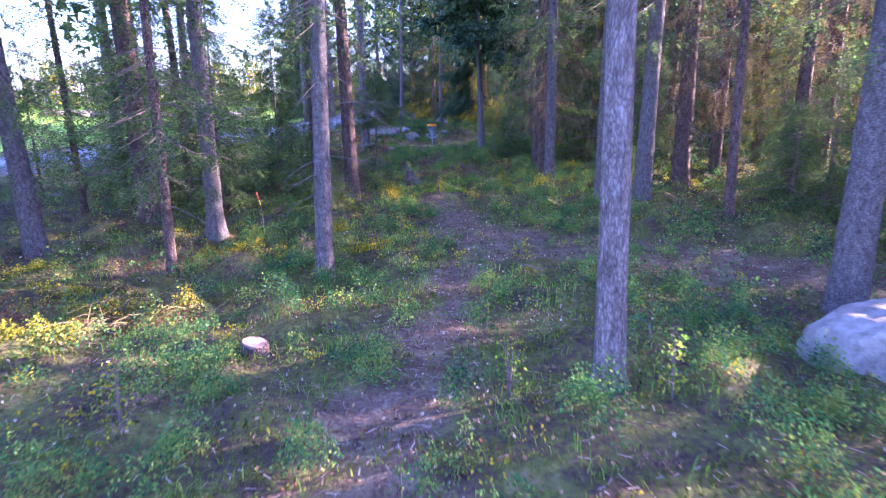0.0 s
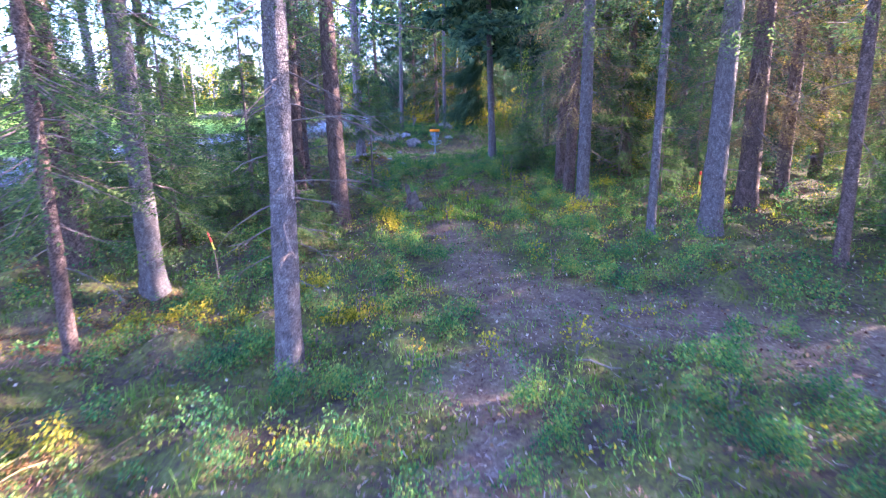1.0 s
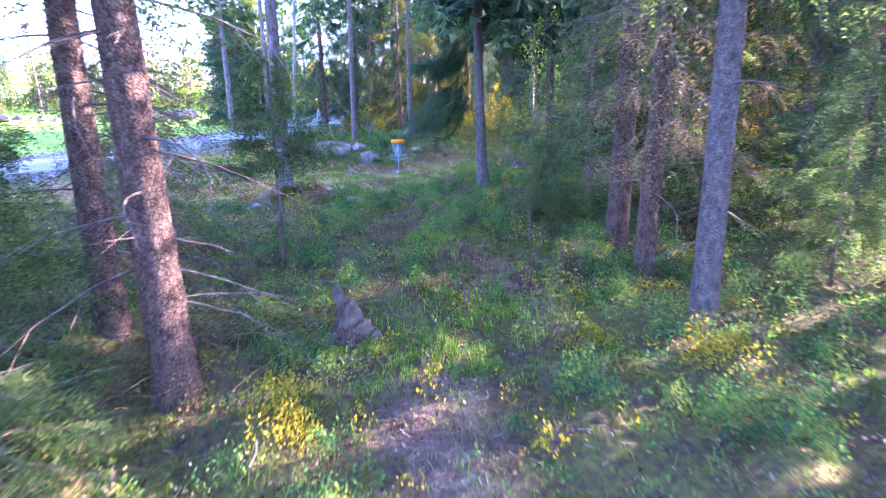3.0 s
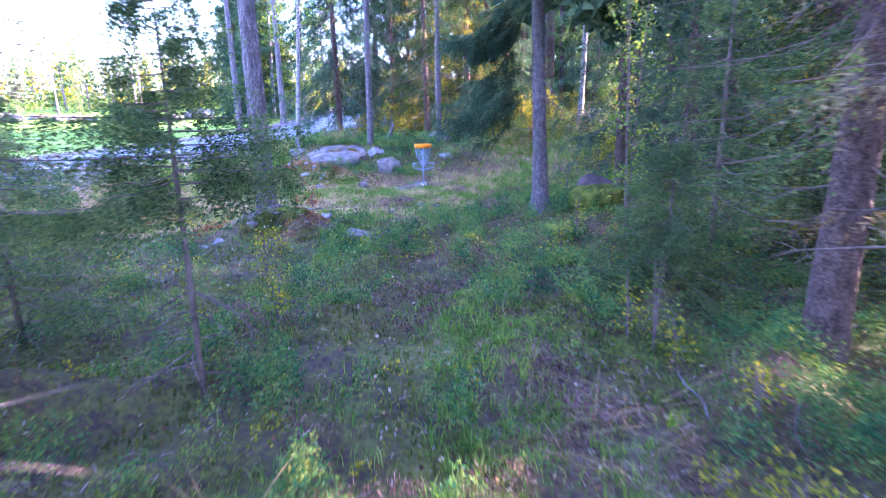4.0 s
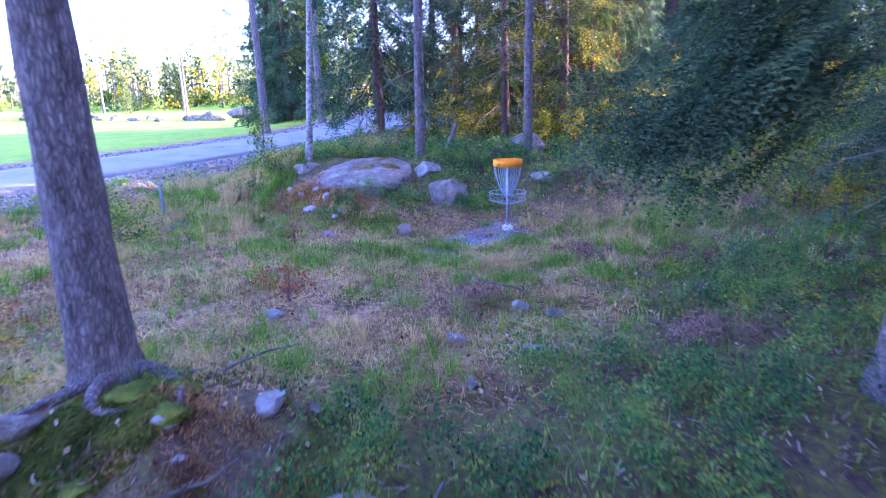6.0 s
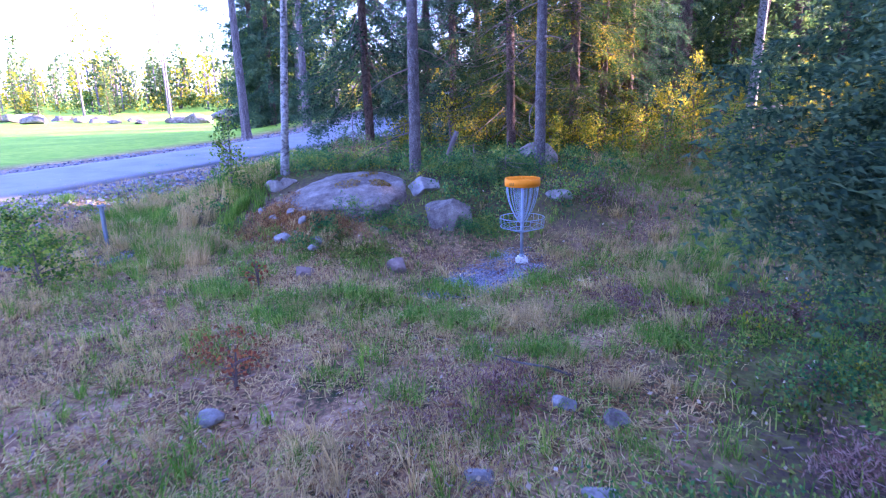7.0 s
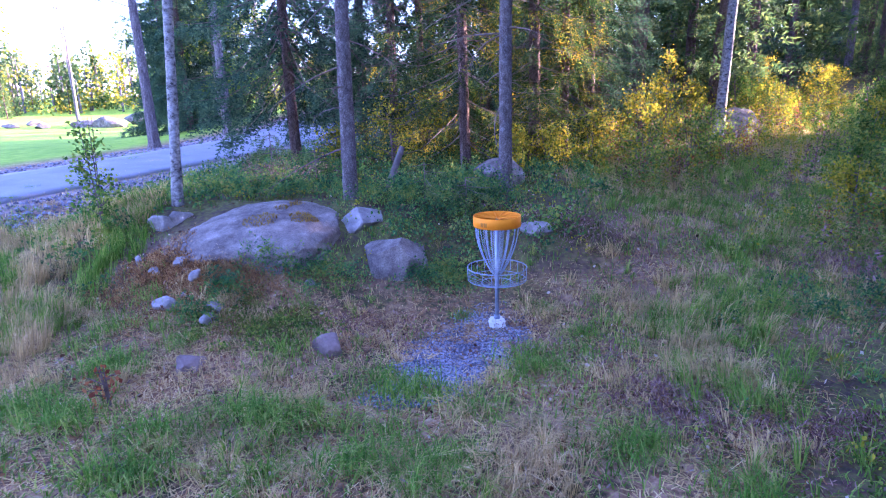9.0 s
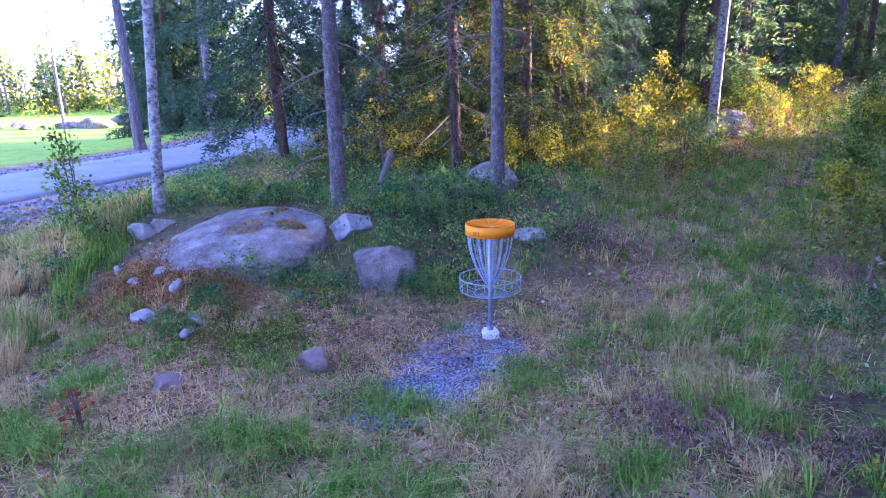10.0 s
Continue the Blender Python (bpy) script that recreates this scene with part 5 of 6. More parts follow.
def build_basket():
    x, y = -0.54, 34.0
    t = thing("disc_golf_basket", (x, y, ground_at(x, y) - 0.03), "galvanised disc golf basket with chains and an orange band", "disc golf basket")
    bm = bmesh.new()
    bmesh.ops.create_cube(bm, size=1.0, matrix=Matrix.Translation((0, 0, 0.055)) @ Matrix.Diagonal((0.185, 0.185, 0.13, 1)))
    bmesh.ops.bevel(bm, geom=bm.edges[:], offset=0.025, segments=2, affect="EDGES")
    me = bpy.data.meshes.new("concrete_foot")
    bm.to_mesh(me)
    bm.free()
    me.materials.append(CONCRETE)
    part("concrete_foot", me, t, "pale concrete foot")
    g = Geo()
    tube(g, [(0, 0, 0.08), (0, 0, 0.5), (0, 0, 1.3)], [0.025, 0.025, 0.024], 14)
    part("pole", g.mesh("pole", STEEL, True), t)
    g = Geo()
    tube(g, [(0, 0, 0.11), (0, 0, 0.16)], [0.036, 0.036], 14)
    part("collar", g.mesh("collar", STEEL, True), t)
    # band
    n = 48
    th = np.linspace(0, 2 * np.pi, n, endpoint=False)
    c, s = np.cos(th), np.sin(th)
    g = Geo()
    R, Ri, za, zb = 0.265, 0.259, 1.22, 1.335
    v = np.concatenate([np.stack([rr * c, rr * s, np.full(n, z)], 1) for rr, z in ((R, za), (R, zb), (Ri, zb), (Ri, za))])
    q = [[a * n + k, a * n + (k + 1) % n, ((a + 1) % 4) * n + (k + 1) % n, ((a + 1) % 4) * n + k] for a in range(4) for k in range(n)]
    g.add(v, q)
    band = part("band", g.mesh("band", ORANGE, True), t, "bright orange band")
    # unreadable print on the band, as plain bars
    g = Geo()
    for a0, w in ((-2.42, 0.05), (-2.34, 0.05), (-2.26, 0.04), (-2.19, 0.05)):
        a = np.linspace(a0, a0 + w, 4)
        lo = np.stack([0.2675 * np.cos(a), 0.2675 * np.sin(a), np.full(4, 1.245)], 1)
        hi = np.stack([0.2675 * np.cos(a), 0.2675 * np.sin(a), np.full(4, 1.29)], 1)
        g.add(np.concatenate([lo, hi]), [[k, k + 1, k + 5, k + 4] for k in range(3)])
    part("print", g.mesh("print", DARK), band)
    # chain support spokes
    for k in range(12):
        a = 2 * np.pi * k / 12
        g = Geo()
        d = np.array([math.cos(a), math.sin(a), 0])
        tube(g, [d * 0.02 + [0, 0, 1.3], d * 0.15 + [0, 0, 1.325], d * 0.26 + [0, 0, 1.328]], [0.006] * 3, 5)
        part("spoke", g.mesh("spoke", ORANGE), t)
    # chains: zigzag links hanging from the band to the pole
    for row, (r0, num, r1, z1) in enumerate(((0.24, 16, 0.05, 0.66), (0.14, 8, 0.04, 0.7))):
        for k in range(num):
            a = 2 * np.pi * (k + 0.5 * row) / num
            d = np.array([math.cos(a), math.sin(a), 0])
            sd = np.array([-d[1], d[0], 0])
            u = np.linspace(0, 1, 40)
            rr = r1 + (r0 - r1) * (1 - u ** 1.9)
            zz = 1.22 + (z1 - 1.22) * u
            wob = 0.009 * np.where(np.arange(40) % 2, 1, -1)
            g = Geo()
            tube(g, d * rr[:, None] + sd * wob[:, None] + np.stack([0 * u, 0 * u, zz], 1), np.full(40, 0.005), 4, cap=False)
            part("chain", g.mesh("chain", STEEL), t)
    # tray
    g = Geo()
    ring(g, 0.335, 0.74, 0.0065)
    part("tray_rim", g.mesh("tray_rim", STEEL, True), t)
    g = Geo()
    ring(g, 0.33, 0.6, 0.0045)
    part("lower_ring", g.mesh("lower_ring", STEEL, True), t)
    g = Geo()
    ring(g, 0.18, 0.555, 0.005)
    part("inner_ring", g.mesh("inner_ring", STEEL, True), t)
    for k in range(20):
        a = 2 * np.pi * k / 20
        d = np.array([math.cos(a), math.sin(a), 0])
        g = Geo()
        tube(g, [d * 0.335 + [0, 0, 0.75], d * 0.335 + [0, 0, 0.64], d * 0.325 + [0, 0, 0.6], d * 0.18 + [0, 0, 0.55], d * 0.026 + [0, 0, 0.5]], [0.003] * 5, 4)
        part("tray_wire", g.mesh("tray_wire", STEEL, True), t)


# ---- stumps, snags, post ----
def build_stumps():
    x, y = -2.3, 6.4
    t = thing("tree_stump", (x, y, ground_at(x, y)), "low sawn tree stump with a pale cut face", "tree stump")
    g = Geo()
    tube(g, [(0, 0, -0.2), (0, 0, 0.0), (0.01, 0, 0.15)], [0.2, 0.17, 0.16], 16, 0.03)
    part("stump", g.mesh("stump", BARK_RED, True), t)
    g = Geo()
    tube(g, [(0.01, 0, 0.15), (0.015, 0, 0.17)], [0.157, 0.15], 16, 0.02)
    part("cut_face", g.mesh("cut_face", WOODCUT), t, "pale sawn wood")
    # broken, barkless root stock beside the path
    x, y = -0.98, 17.65
    t = thing("broken_stump", (x, y, ground_at(x, y)), "broken weathered grey stump with splintered wood", "tree stump")
    g = Geo()
    tube(g, [(0, 0, -0.1), (0.0, 0.02, 0.15), (0.0, 0.03, 0.3), (-0.05, 0.05, 0.55)], [0.3, 0.24, 0.17, 0.07], 14, 0.12)
    part("stump", g.mesh("stump", BARK_RED, True), t)
    for k, (dx, dy, dz, sx, sz, ry) in enumerate(((-0.1, -0.02, 0.62, 0.07, 0.2, -12), (0.02, -0.12, 0.38, 0.13, 0.2, 8), (0.17, -0.1, 0.22, 0.12, 0.17, 28), (-0.2, -0.14, 0.12, 0.1, 0.12, -35), (0.3, -0.12, 0.08, 0.09, 0.12, 50))):
        ob = part("splinter", rock_mesh("splinter", (sx, 0.06, sz), DEADWOOD, 60 + k, 0.5, 3, facets=6), t, "bleached splintered wood")
        ob.matrix_basis = pose(dx, dy, dz, 12, ry, 20 * k)
    for k, (dx, dy, r) in enumerate(((0.25, -0.25, 0.2), (-0.2, -0.3, 0.16))):
        ob = part("moss_cushion", rock_mesh("moss_cushion", (r, r * 0.8, r * 0.45), MOSS, 70 + k, 0.7, cuts=3, facets=0, smooth=True), t, "green moss cushion")
        ob.location = (dx, dy, 0.05)
    # leaning snag behind the boulders
    x, y = -1.9, 37.0
    g = Geo()
    tube(g, [(0, 0, -0.1), (0.1, 0, 0.3), (0.27, 0.02, 0.74)], [0.07, 0.06, 0.045], 10, 0.06)
    ob = new("dead_snag", g.mesh("dead_snag", DEADWOOD, True))
    ob.matrix_basis = pose(x, y, ground_at(x, y))
    tagged(ob, "short leaning bleached dead snag", "dead snag")
    # post by the road
    x, y = -7.4, 34.3
    t = thing("marker_post", (x, y, ground_at(x, y)), "short grey-blue wooden marker post among stones", "marker post")
    bm = bmesh.new()
    bmesh.ops.create_cube(bm, size=1.0, matrix=Matrix.Translation((0, 0, 0.35)) @ Matrix.Diagonal((0.055, 0.055, 0.9, 1)))
    bmesh.ops.bevel(bm, geom=bm.edges[:], offset=0.008, segments=2, affect="EDGES")
    me = bpy.data.meshes.new("post")
    bm.to_mesh(me)
    bm.free()
    me.materials.append(POST_PAINT)
    part("post", me, t)
    g = Geo()
    tube(g, [(-0.06, 0, 0.78), (0.07, 0, 0.79)], [0.02, 0.02], 8)
    part("cross_piece", g.mesh("cross_piece", POST_PAINT), t)
    # painted stake in the woods
    x, y = 6.79, 18.75
    t = thing("marking_stake", (x, y, ground_at(x, y)), "thin yellow marking stake with red bands among the shrubs", "stake")
    g = Geo()
    tube(g, [(0, 0, -0.1), (0.01, 0, 0.3), (0.02, 0, 0.62)], [0.025, 0.025, 0.024], 8)
    part("stake", g.mesh("stake", YELLOW_PAINT), t)
    for z in (0.28, 0.55):
        g = Geo()
        tube(g, [(0.01 + 0.015 * z, 0, z), (0.01 + 0.015 * z, 0, z + 0.1)], [0.028, 0.028], 8)
        part("band", g.mesh("band", RED_TAPE), t, "red painted band")
    # taped twig
    x, y = -4.1, 12.6
    t = thing("marked_twig", (x, y, ground_at(x, y)), "thin dead twig with red and yellow tape round its tip", "marked twig")
    g = Geo()
    tube(g, [(0.06, 0, -0.05), (0.05, 0, 0.4), (0.03, 0, 0.66), (-0.05, 0.01, 0.96)], [0.008, 0.007, 0.006, 0.005], 6)
    part("twig", g.mesh("twig", TWIG), t)
    for name, (xa, za), (xb, zb), mat, label in (("lower_tape", (0.03, 0.66), (-0.002, 0.78), YELLOW_PAINT, "yellow tape"), ("upper_tape", (-0.002, 0.78), (-0.05, 0.96), RED_TAPE, "red tape")):
        g = Geo()
        tube(g, [(xa, 0.003, za), ((xa + xb) / 2 + 0.004, 0.006, (za + zb) / 2), (xb, 0.01, zb)], [0.011, 0.014, 0.012], 8)
        part(name, g.mesh(name, mat), t, label)


def brush_heap(x, y, n, spread, label):
    """A tangle of thin dry twigs."""
    g = Geo()
    for _ in range(n):
        a, e = rng.uniform(0, 6.28), rng.uniform(-0.1, 0.35)
        p = np.array([rng.standard_normal() * spread, rng.standard_normal() * spread, rng.uniform(0.0, 0.25)])
        p[2] += ground_at(x + p[0], y + p[1]) - ground_at(x, y)
        d = np.array([math.cos(a), math.sin(a), e]) * rng.uniform(0.2, 0.8)
        tube(g, [p, p + d * 0.5 + [0, 0, 0.03], p + d], [0.006, 0.005, 0.002], 3, cap=False)
    ob = new("brushwood", g.mesh("brushwood", NEEDLES_DRY))
    ob.location = (x, y, ground_at(x, y))
    tagged(ob, label, "brushwood", kind="stuff")


# ---- undergrowth ----
def scatter(n, x0, x1, y0, y1, density, seed):
    r = np.random.default_rng(seed)
    x, y = r.uniform(x0, x1, n), r.uniform(y0, y1, n)
    keep = r.uniform(0, 1, n) < density(x, y)
    return x[keep], y[keep]


def forest_share(x, y):
    path, dry, green, gravel = masks(x, y)
    rock_free = sm(0.9, 1.1, np.hypot((x + 3.68) / 1.25, (y - 35.6) / 1.0))
    rock_free = rock_free * sm(0.8, 1.2, np.hypot((x + 3.0) / 1.0, (y - 26.25) / 0.75))
    return np.clip(1 - 0.95 * path - 1.25 * dry - green - gravel, 0, 1) * rock_free


def stuff(name, g, mat, label, category):
    return tagged(new(name, g.mesh(name, mat)), label, category, kind="stuff")


def clumps(x, y, per, radius, height, size, up=0.6, wide=0.7):
    """Leaves round clump centres, as a low dome."""
    n = len(x)
    k = np.repeat(np.arange(n), per)
    a = rng.uniform(0, 2 * np.pi, len(k))
    q = np.sqrt(rng.uniform(0, 1, len(k)))
    rad = radius * rng.uniform(0.6, 1.4, n)[k]
    px, py = x[k] + rad * q * np.cos(a), y[k] + rad * q * np.sin(a)
    h = height * rng.uniform(0.5, 1.3, n)[k] * (1 - 0.75 * q * q)
    pz = terrain(px, py) + h * rng.uniform(0.25, 1.0, len(k)) ** 0.6
    g = Geo()
    leaves(g, np.stack([px, py, pz], 1), size, up, wide)
    return g


def tufts(x, y, per, radius, height, width, lean=1.0):
    """Grass tufts: blades that spread outwards round each centre."""
    n = len(x)
    k = np.repeat(np.arange(n), per)
    a = rng.uniform(0, 2 * np.pi, len(k))
    q = radius * rng.uniform(0.5, 1.5, n)[k] * rng.uniform(0, 1, len(k))
    px, py = x[k] + q * np.cos(a), y[k] + q * np.sin(a)
    p = np.stack([px, py, terrain(px, py) - 0.01], 1)
    h = (height * rng.uniform(0.5, 1.4, n)[k] * rng.uniform(0.6, 1.2, len(k)))[:, None]
    d = np.stack([np.cos(a), np.sin(a), 0 * a], 1)
    flow = np.stack([np.sin(1.3 * y[k] + x[k]), np.cos(1.1 * x[k]), 0 * a], 1)
    ln = (lean * rng.uniform(0.2, 1.0, len(k)))[:, None]
    s = np.stack([-np.sin(a), np.cos(a), 0 * a], 1) * width * rng.uniform(0.6, 1.3, (len(k), 1))
    up = np.array([[0, 0, 1.0]])
    d = unit(d + 0.6 * flow)
    mid = p + h * (0.6 * up + 0.35 * ln * d)
    tip = p + h * ((1 - 0.5 * ln) * up + 1.05 * ln * d)
    g = Geo()
    i = np.arange(len(k))[:, None] * 5
    g.add(np.stack([p - s, p + s, mid + s * 0.75, mid - s * 0.75, tip], 1), i + [0, 1, 2, 3], i + [3, 2, 4])
    return g


def build_undergrowth():
    inner = lambda x, y: (np.abs(x) < 4.6) * (y < 28.5)
    in_sight = lambda x, y: 1 - sm(6, 9, np.abs(x) - 0.45 * y)

    def cover(k, x, y):
        """Patches of the forest floor: 0 bilberry, 1 heather, 2 moss, 3 grass, 4 bare litter, 5 yellow lingonberry."""
        f = np.stack([waves(x, y, 3.2, 61 + i) + o for i, o in enumerate((0.12, 0.05, 0.07, 0.05, 0.0, 0.03))])
        f[1] -= 0.1 * sm(17, 21, y)
        worn = 1 - sm(0.5, 1.4, near_line(x, y, TRAIL))
        f[0] -= 0.2 * worn
        f[2] += 0.2 * worn
        f[3] += 0.3 * worn
        f[0] += 0.22 * sm(1.5, 3.2, x) * (1 - sm(20, 24, y)) + 0.3 * sm(21.5, 23.5, y) * sm(-3.0, -1.5, x) * (1 - sm(27.5, 29, y))
        return np.where(f.argmax(0) == k, 1.0, 0.05)

    gaps = lambda x, y: sm(-0.16, 0.1, waves(x, y, 7.5, 66) + 0.5 * waves(x, y, 16.0, 67))
    x, y = scatter(12500, -4.6, 4.6, 2, 28.5, lambda x, y: forest_share(x, y) * cover(0, x, y) * gaps(x, y), 1)
    stuff("bilberry_shrubs", clumps(x, y, 96, 0.18, 0.4, 0.032, 0.5, 0.62), BERRY, "low green bilberry shrubs covering the forest floor", "shrubs")
    x, y = scatter(13000, -13, 16, 2, 50, lambda x, y: forest_share(x, y) * (1 - inner(x, y)) * cover(0, x, y) * in_sight(x, y) * gaps(x, y), 2)
    stuff("bilberry_shrubs", clumps(x, y, 44, 0.26, 0.42, 0.05), BERRY, "low green bilberry shrubs covering the forest floor", "shrubs")
    x, y = scatter(4200, -11, 11, 2, 42, lambda x, y: forest_share(x, y) * cover(5, x, y) * in_sight(x, y), 21)
    stuff("yellow_lingonberry", clumps(x, y, 30, 0.17, 0.2, 0.036, 1.2), YELLOW_LEAF, "yellow-green lingonberry and moss tufts", "shrubs")
    x, y = scatter(9000, -11, 11, 2, 42, lambda x, y: forest_share(x, y) * cover(1, x, y) * in_sight(x, y) * gaps(x, y), 3)
    stuff("heather", clumps(x, y, 44, 0.19, 0.24, 0.05, 1.0, 0.16), HEATHER, "reddish-brown heather and dry twigs on the forest floor", "heather")
    x, y = scatter(2600, -7, 4.5, 35.3, 45, lambda x, y: forest_share(x, y) * np.maximum(cover(0, x, y), 0.2), 18)
    stuff("bilberry_shrubs", clumps(x, y, 40, 0.2, 0.38, 0.05), BERRY, "tall green bilberry shrubs behind the boulder", "shrubs")
    x, y = scatter(290000, -8, 9, 2, 42, lambda x, y: forest_share(x, y) * in_sight(x, y) * np.maximum(cover(2, x, y), 0.2), 19)
    g = Geo()
    blades(g, np.stack([x, y, terrain(x, y) - 0.01], 1), 0.08, 0.008, 0.9)
    stuff("moss_carpet", g, MOSS, "bright green moss carpet on the forest floor", "moss")
    a = rng.standard_normal((26000, 2)) * [0.5, 0.42] + [-2.95, 26.3]
    a = a[waves(a[:, 0], a[:, 1], 4.0, 55) > 0.0]
    g = Geo()
    blades(g, np.concatenate([a, terrain(a[:, 0], a[:, 1])[:, None]], 1), 0.035, 0.006, 0.9)
    stuff("moss_carpet", g, MOSS, "bright green moss on the mound below the pine", "moss")
    x, y = scatter(170000, -8, 9, 3, 42, lambda x, y: forest_share(x, y) * cover(3, x, y), 20)
    g = Geo()
    blades(g, np.stack([x, y, terrain(x, y) - 0.01], 1), 0.15, 0.0045, 1.0)
    stuff("woodland_grass", g, GRASS, "thin green grass among the shrubs", "grass")

    # grass of the clearing and the slope, in straw and green patches
    def grass_share(x, y):
        path, dry, green, gravel = masks(x, y)
        u, v = 0.68 * (x + 0.95) + 0.68 * (y - 33.4), 0.77 * (y - 33.4) - 1.08 * (x + 0.95)
        d = np.hypot(u / 1.1, v / 0.85)
        return dry * (1 - 0.7 * gravel) * sm(0.7, 1.2, d)

    straw = lambda x, y: sm(-0.08, 0.12, waves(x, y, 2.0, 71))
    lush = lambda x, y: sm(-0.07, 0.16, waves(x, y, 2.2, 72) + 0.3 * sm(0.2, 1.8, x))
    x, y = scatter(460000, -12, 14, 23, 50, lambda x, y: grass_share(x, y) * (0.3 + 0.7 * straw(x, y)) * (1 - 0.6 * lush(x, y)), 4)
    g = Geo()
    blades(g, np.stack([x, y, terrain(x, y) - 0.01], 1), 0.1, 0.0038, 1.1)
    stuff("dry_grass", g, STRAW, "dry straw-coloured grass in the clearing", "grass")
    x, y = scatter(280000, -12, 14, 23, 50, lambda x, y: grass_share(x, y) * (0.12 + 0.88 * lush(x, y)), 24)
    g = Geo()
    blades(g, np.stack([x, y, terrain(x, y) - 0.01], 1), 0.11, 0.005, 1.1)
    stuff("green_grass", g, GRASS, "short green grass patches in the clearing", "grass")
    slope = lambda x, y: np.maximum(grass_share(x, y) * sm(0.0, 1.5, x), 0.5 * sm(3.0, 4.0, x) * (1 - sm(5, 7, near_line(x, y, TRACK))))
    rut = lambda x, y: sm(0.15, 0.5, near_line(x, y, TRACK) + 0.15 * waves(x, y, 5.0, 98))
    for n, mat, h, seed, label in ((21000, GRASS, 0.24, 91, "long green grass of the slope"), (14000, STRAW, 0.23, 92, "long pale grass of the slope")):
        x, y = scatter(n, -0.3, 17, 30.8, 52, lambda x, y: slope(x, y) * (0.15 + 0.85 * sm(-0.1, 0.2, waves(x, y, 2.2, seed))) * (0.15 + 0.85 * rut(x, y)), seed)
        stuff("long_grass", tufts(x, y, 24, 0.07, h, 0.0038, 1.1), mat, label, "grass")
    for n, mat, h, seed, label in ((1700, GRASS, 0.2, 93, "low green grass tufts in the clearing"), (3400, STRAW, 0.17, 94, "dry bent grass tufts in the clearing")):
        x, y = scatter(n, -10, 1.5, 26, 36, lambda x, y: grass_share(x, y) * sm(0.0, 0.25, waves(x, y, 3.1, seed)), seed)
        stuff("clearing_grass", tufts(x, y, 24, 0.06, h, 0.0036, 1.1), mat, label, "grass")
    # the worn grassy way from the path towards the clearing
    x, y = scatter(1300, -1.4, 2.0, 16.5, 23, lambda x, y: (1 - sm(0.4, 1.1, near_line(x, y, [(0.2, 16.8), (0.6, 19.0), (0.4, 24.5)]))) * sm(-0.35, 0.05, waves(x, y, 4.0, 97)), 97)
    stuff("trail_grass", tufts(x, y, 20, 0.07, 0.13, 0.0045, 1.1), GRASS, "short green grass along the worn way", "grass")
    # tall yellowing grass between the bank and the road
    for n, mat, h, seed, label in ((1300, STRAW, 0.3, 95, "tall dry grass beside the road"), (1900, GRASS, 0.28, 96, "tall green grass beside the road")):
        x, y = scatter(n, -8.6, -4.9, 32.6, 38, lambda x, y: 0.8 * sm(32.6, 34.2, y) * sm(0.0, 0.6, -5.0 - x) * sm(3.4, 4.4, road_offset(x, y)) * sm(-0.2, 0.1, waves(x, y, 2.4, seed)), seed)
        stuff("tall_grass", tufts(x, y, 26, 0.08, h, 0.0042, 0.8), mat, label, "grass")
    x, y = scatter(4600, -12, 12, 24, 46, lambda x, y: masks(x, y)[1] * (1 - masks(x, y)[3]) * sm(0.1, 0.3, waves(x, y, 1.9, 73)), 25)
    stuff("heather_tufts", clumps(x, y, 44, 0.16, 0.18, 0.05, 1.0, 0.16), HEATHER, "reddish-brown heather tufts in the clearing", "heather")
    for name, seed, n, mat, label in (("straw_tuft", 15, 90, STRAW, "arching tuft of dry grass"), ("grass_tuft", 5, 170, GRASS, "dense tuft of green grass")):
        sx, sy = scatter(n * 9, -11, 13, 17, 48, lambda x, y: grass_share(x, y) * sm(0.0, 0.25, waves(x, y, 1.1, 47 + seed)), seed)
        meshes = []
        for _ in range(5):
            g = Geo()
            p = np.concatenate([0.09 * rng.standard_normal((150, 2)), np.full((150, 1), -0.03)], 1)
            blades(g, p, 0.17, 0.0028, 1.2)
            meshes.append(g.mesh(name, mat))
        for k, (a, b) in enumerate(zip(sx[:n], sy[:n])):
            ob = new(name, meshes[k % 5])
            ob.matrix_basis = pose(a, b, ground_at(a, b), 0, 0, 73 * k)
            ob.scale = (0.8 + 0.1 * (k % 7),) * 3
            tagged(ob, label, "grass tuft", name.replace("_", " ") + "s")
    for k, (a, b) in enumerate(((-2.85, 32.05), (-2.6, 31.9), (-3.4, 31.75), (-4.3, 32.0), (-4.35, 32.95), (-1.5, 32.4), (0.1, 31.4), (-1.9, 31.3), (-3.4, 31.3), (-4.7, 32.3), (0.6, 30.6), (-0.6, 30.4))):
        g = Geo()
        p = np.concatenate([rng.standard_normal((260, 2)) * [0.16, 0.1], np.full((260, 1), -0.03)], 1)
        p[:, 2] += np.array(terrain(a + p[:, 0], b + p[:, 1])) - ground_at(a, b)
        blades(g, p, 0.24, 0.0045, 1.2)
        ob = new("grass_tussock", g.mesh("grass_tussock", GRASS))
        ob.location = (a, b, ground_at(a, b))
        tagged(ob, "dense bright green grass tussock in the clearing", "grass tuft", "grass tussocks")
    edge = lambda x, y: sm(0.6, 1.6, near_line(x, y, TRACK)) * (1 - sm(3.5, 6.0, near_line(x, y, TRACK))) * sm(33.5, 36.5, y) * sm(1.8, 3.2, x)
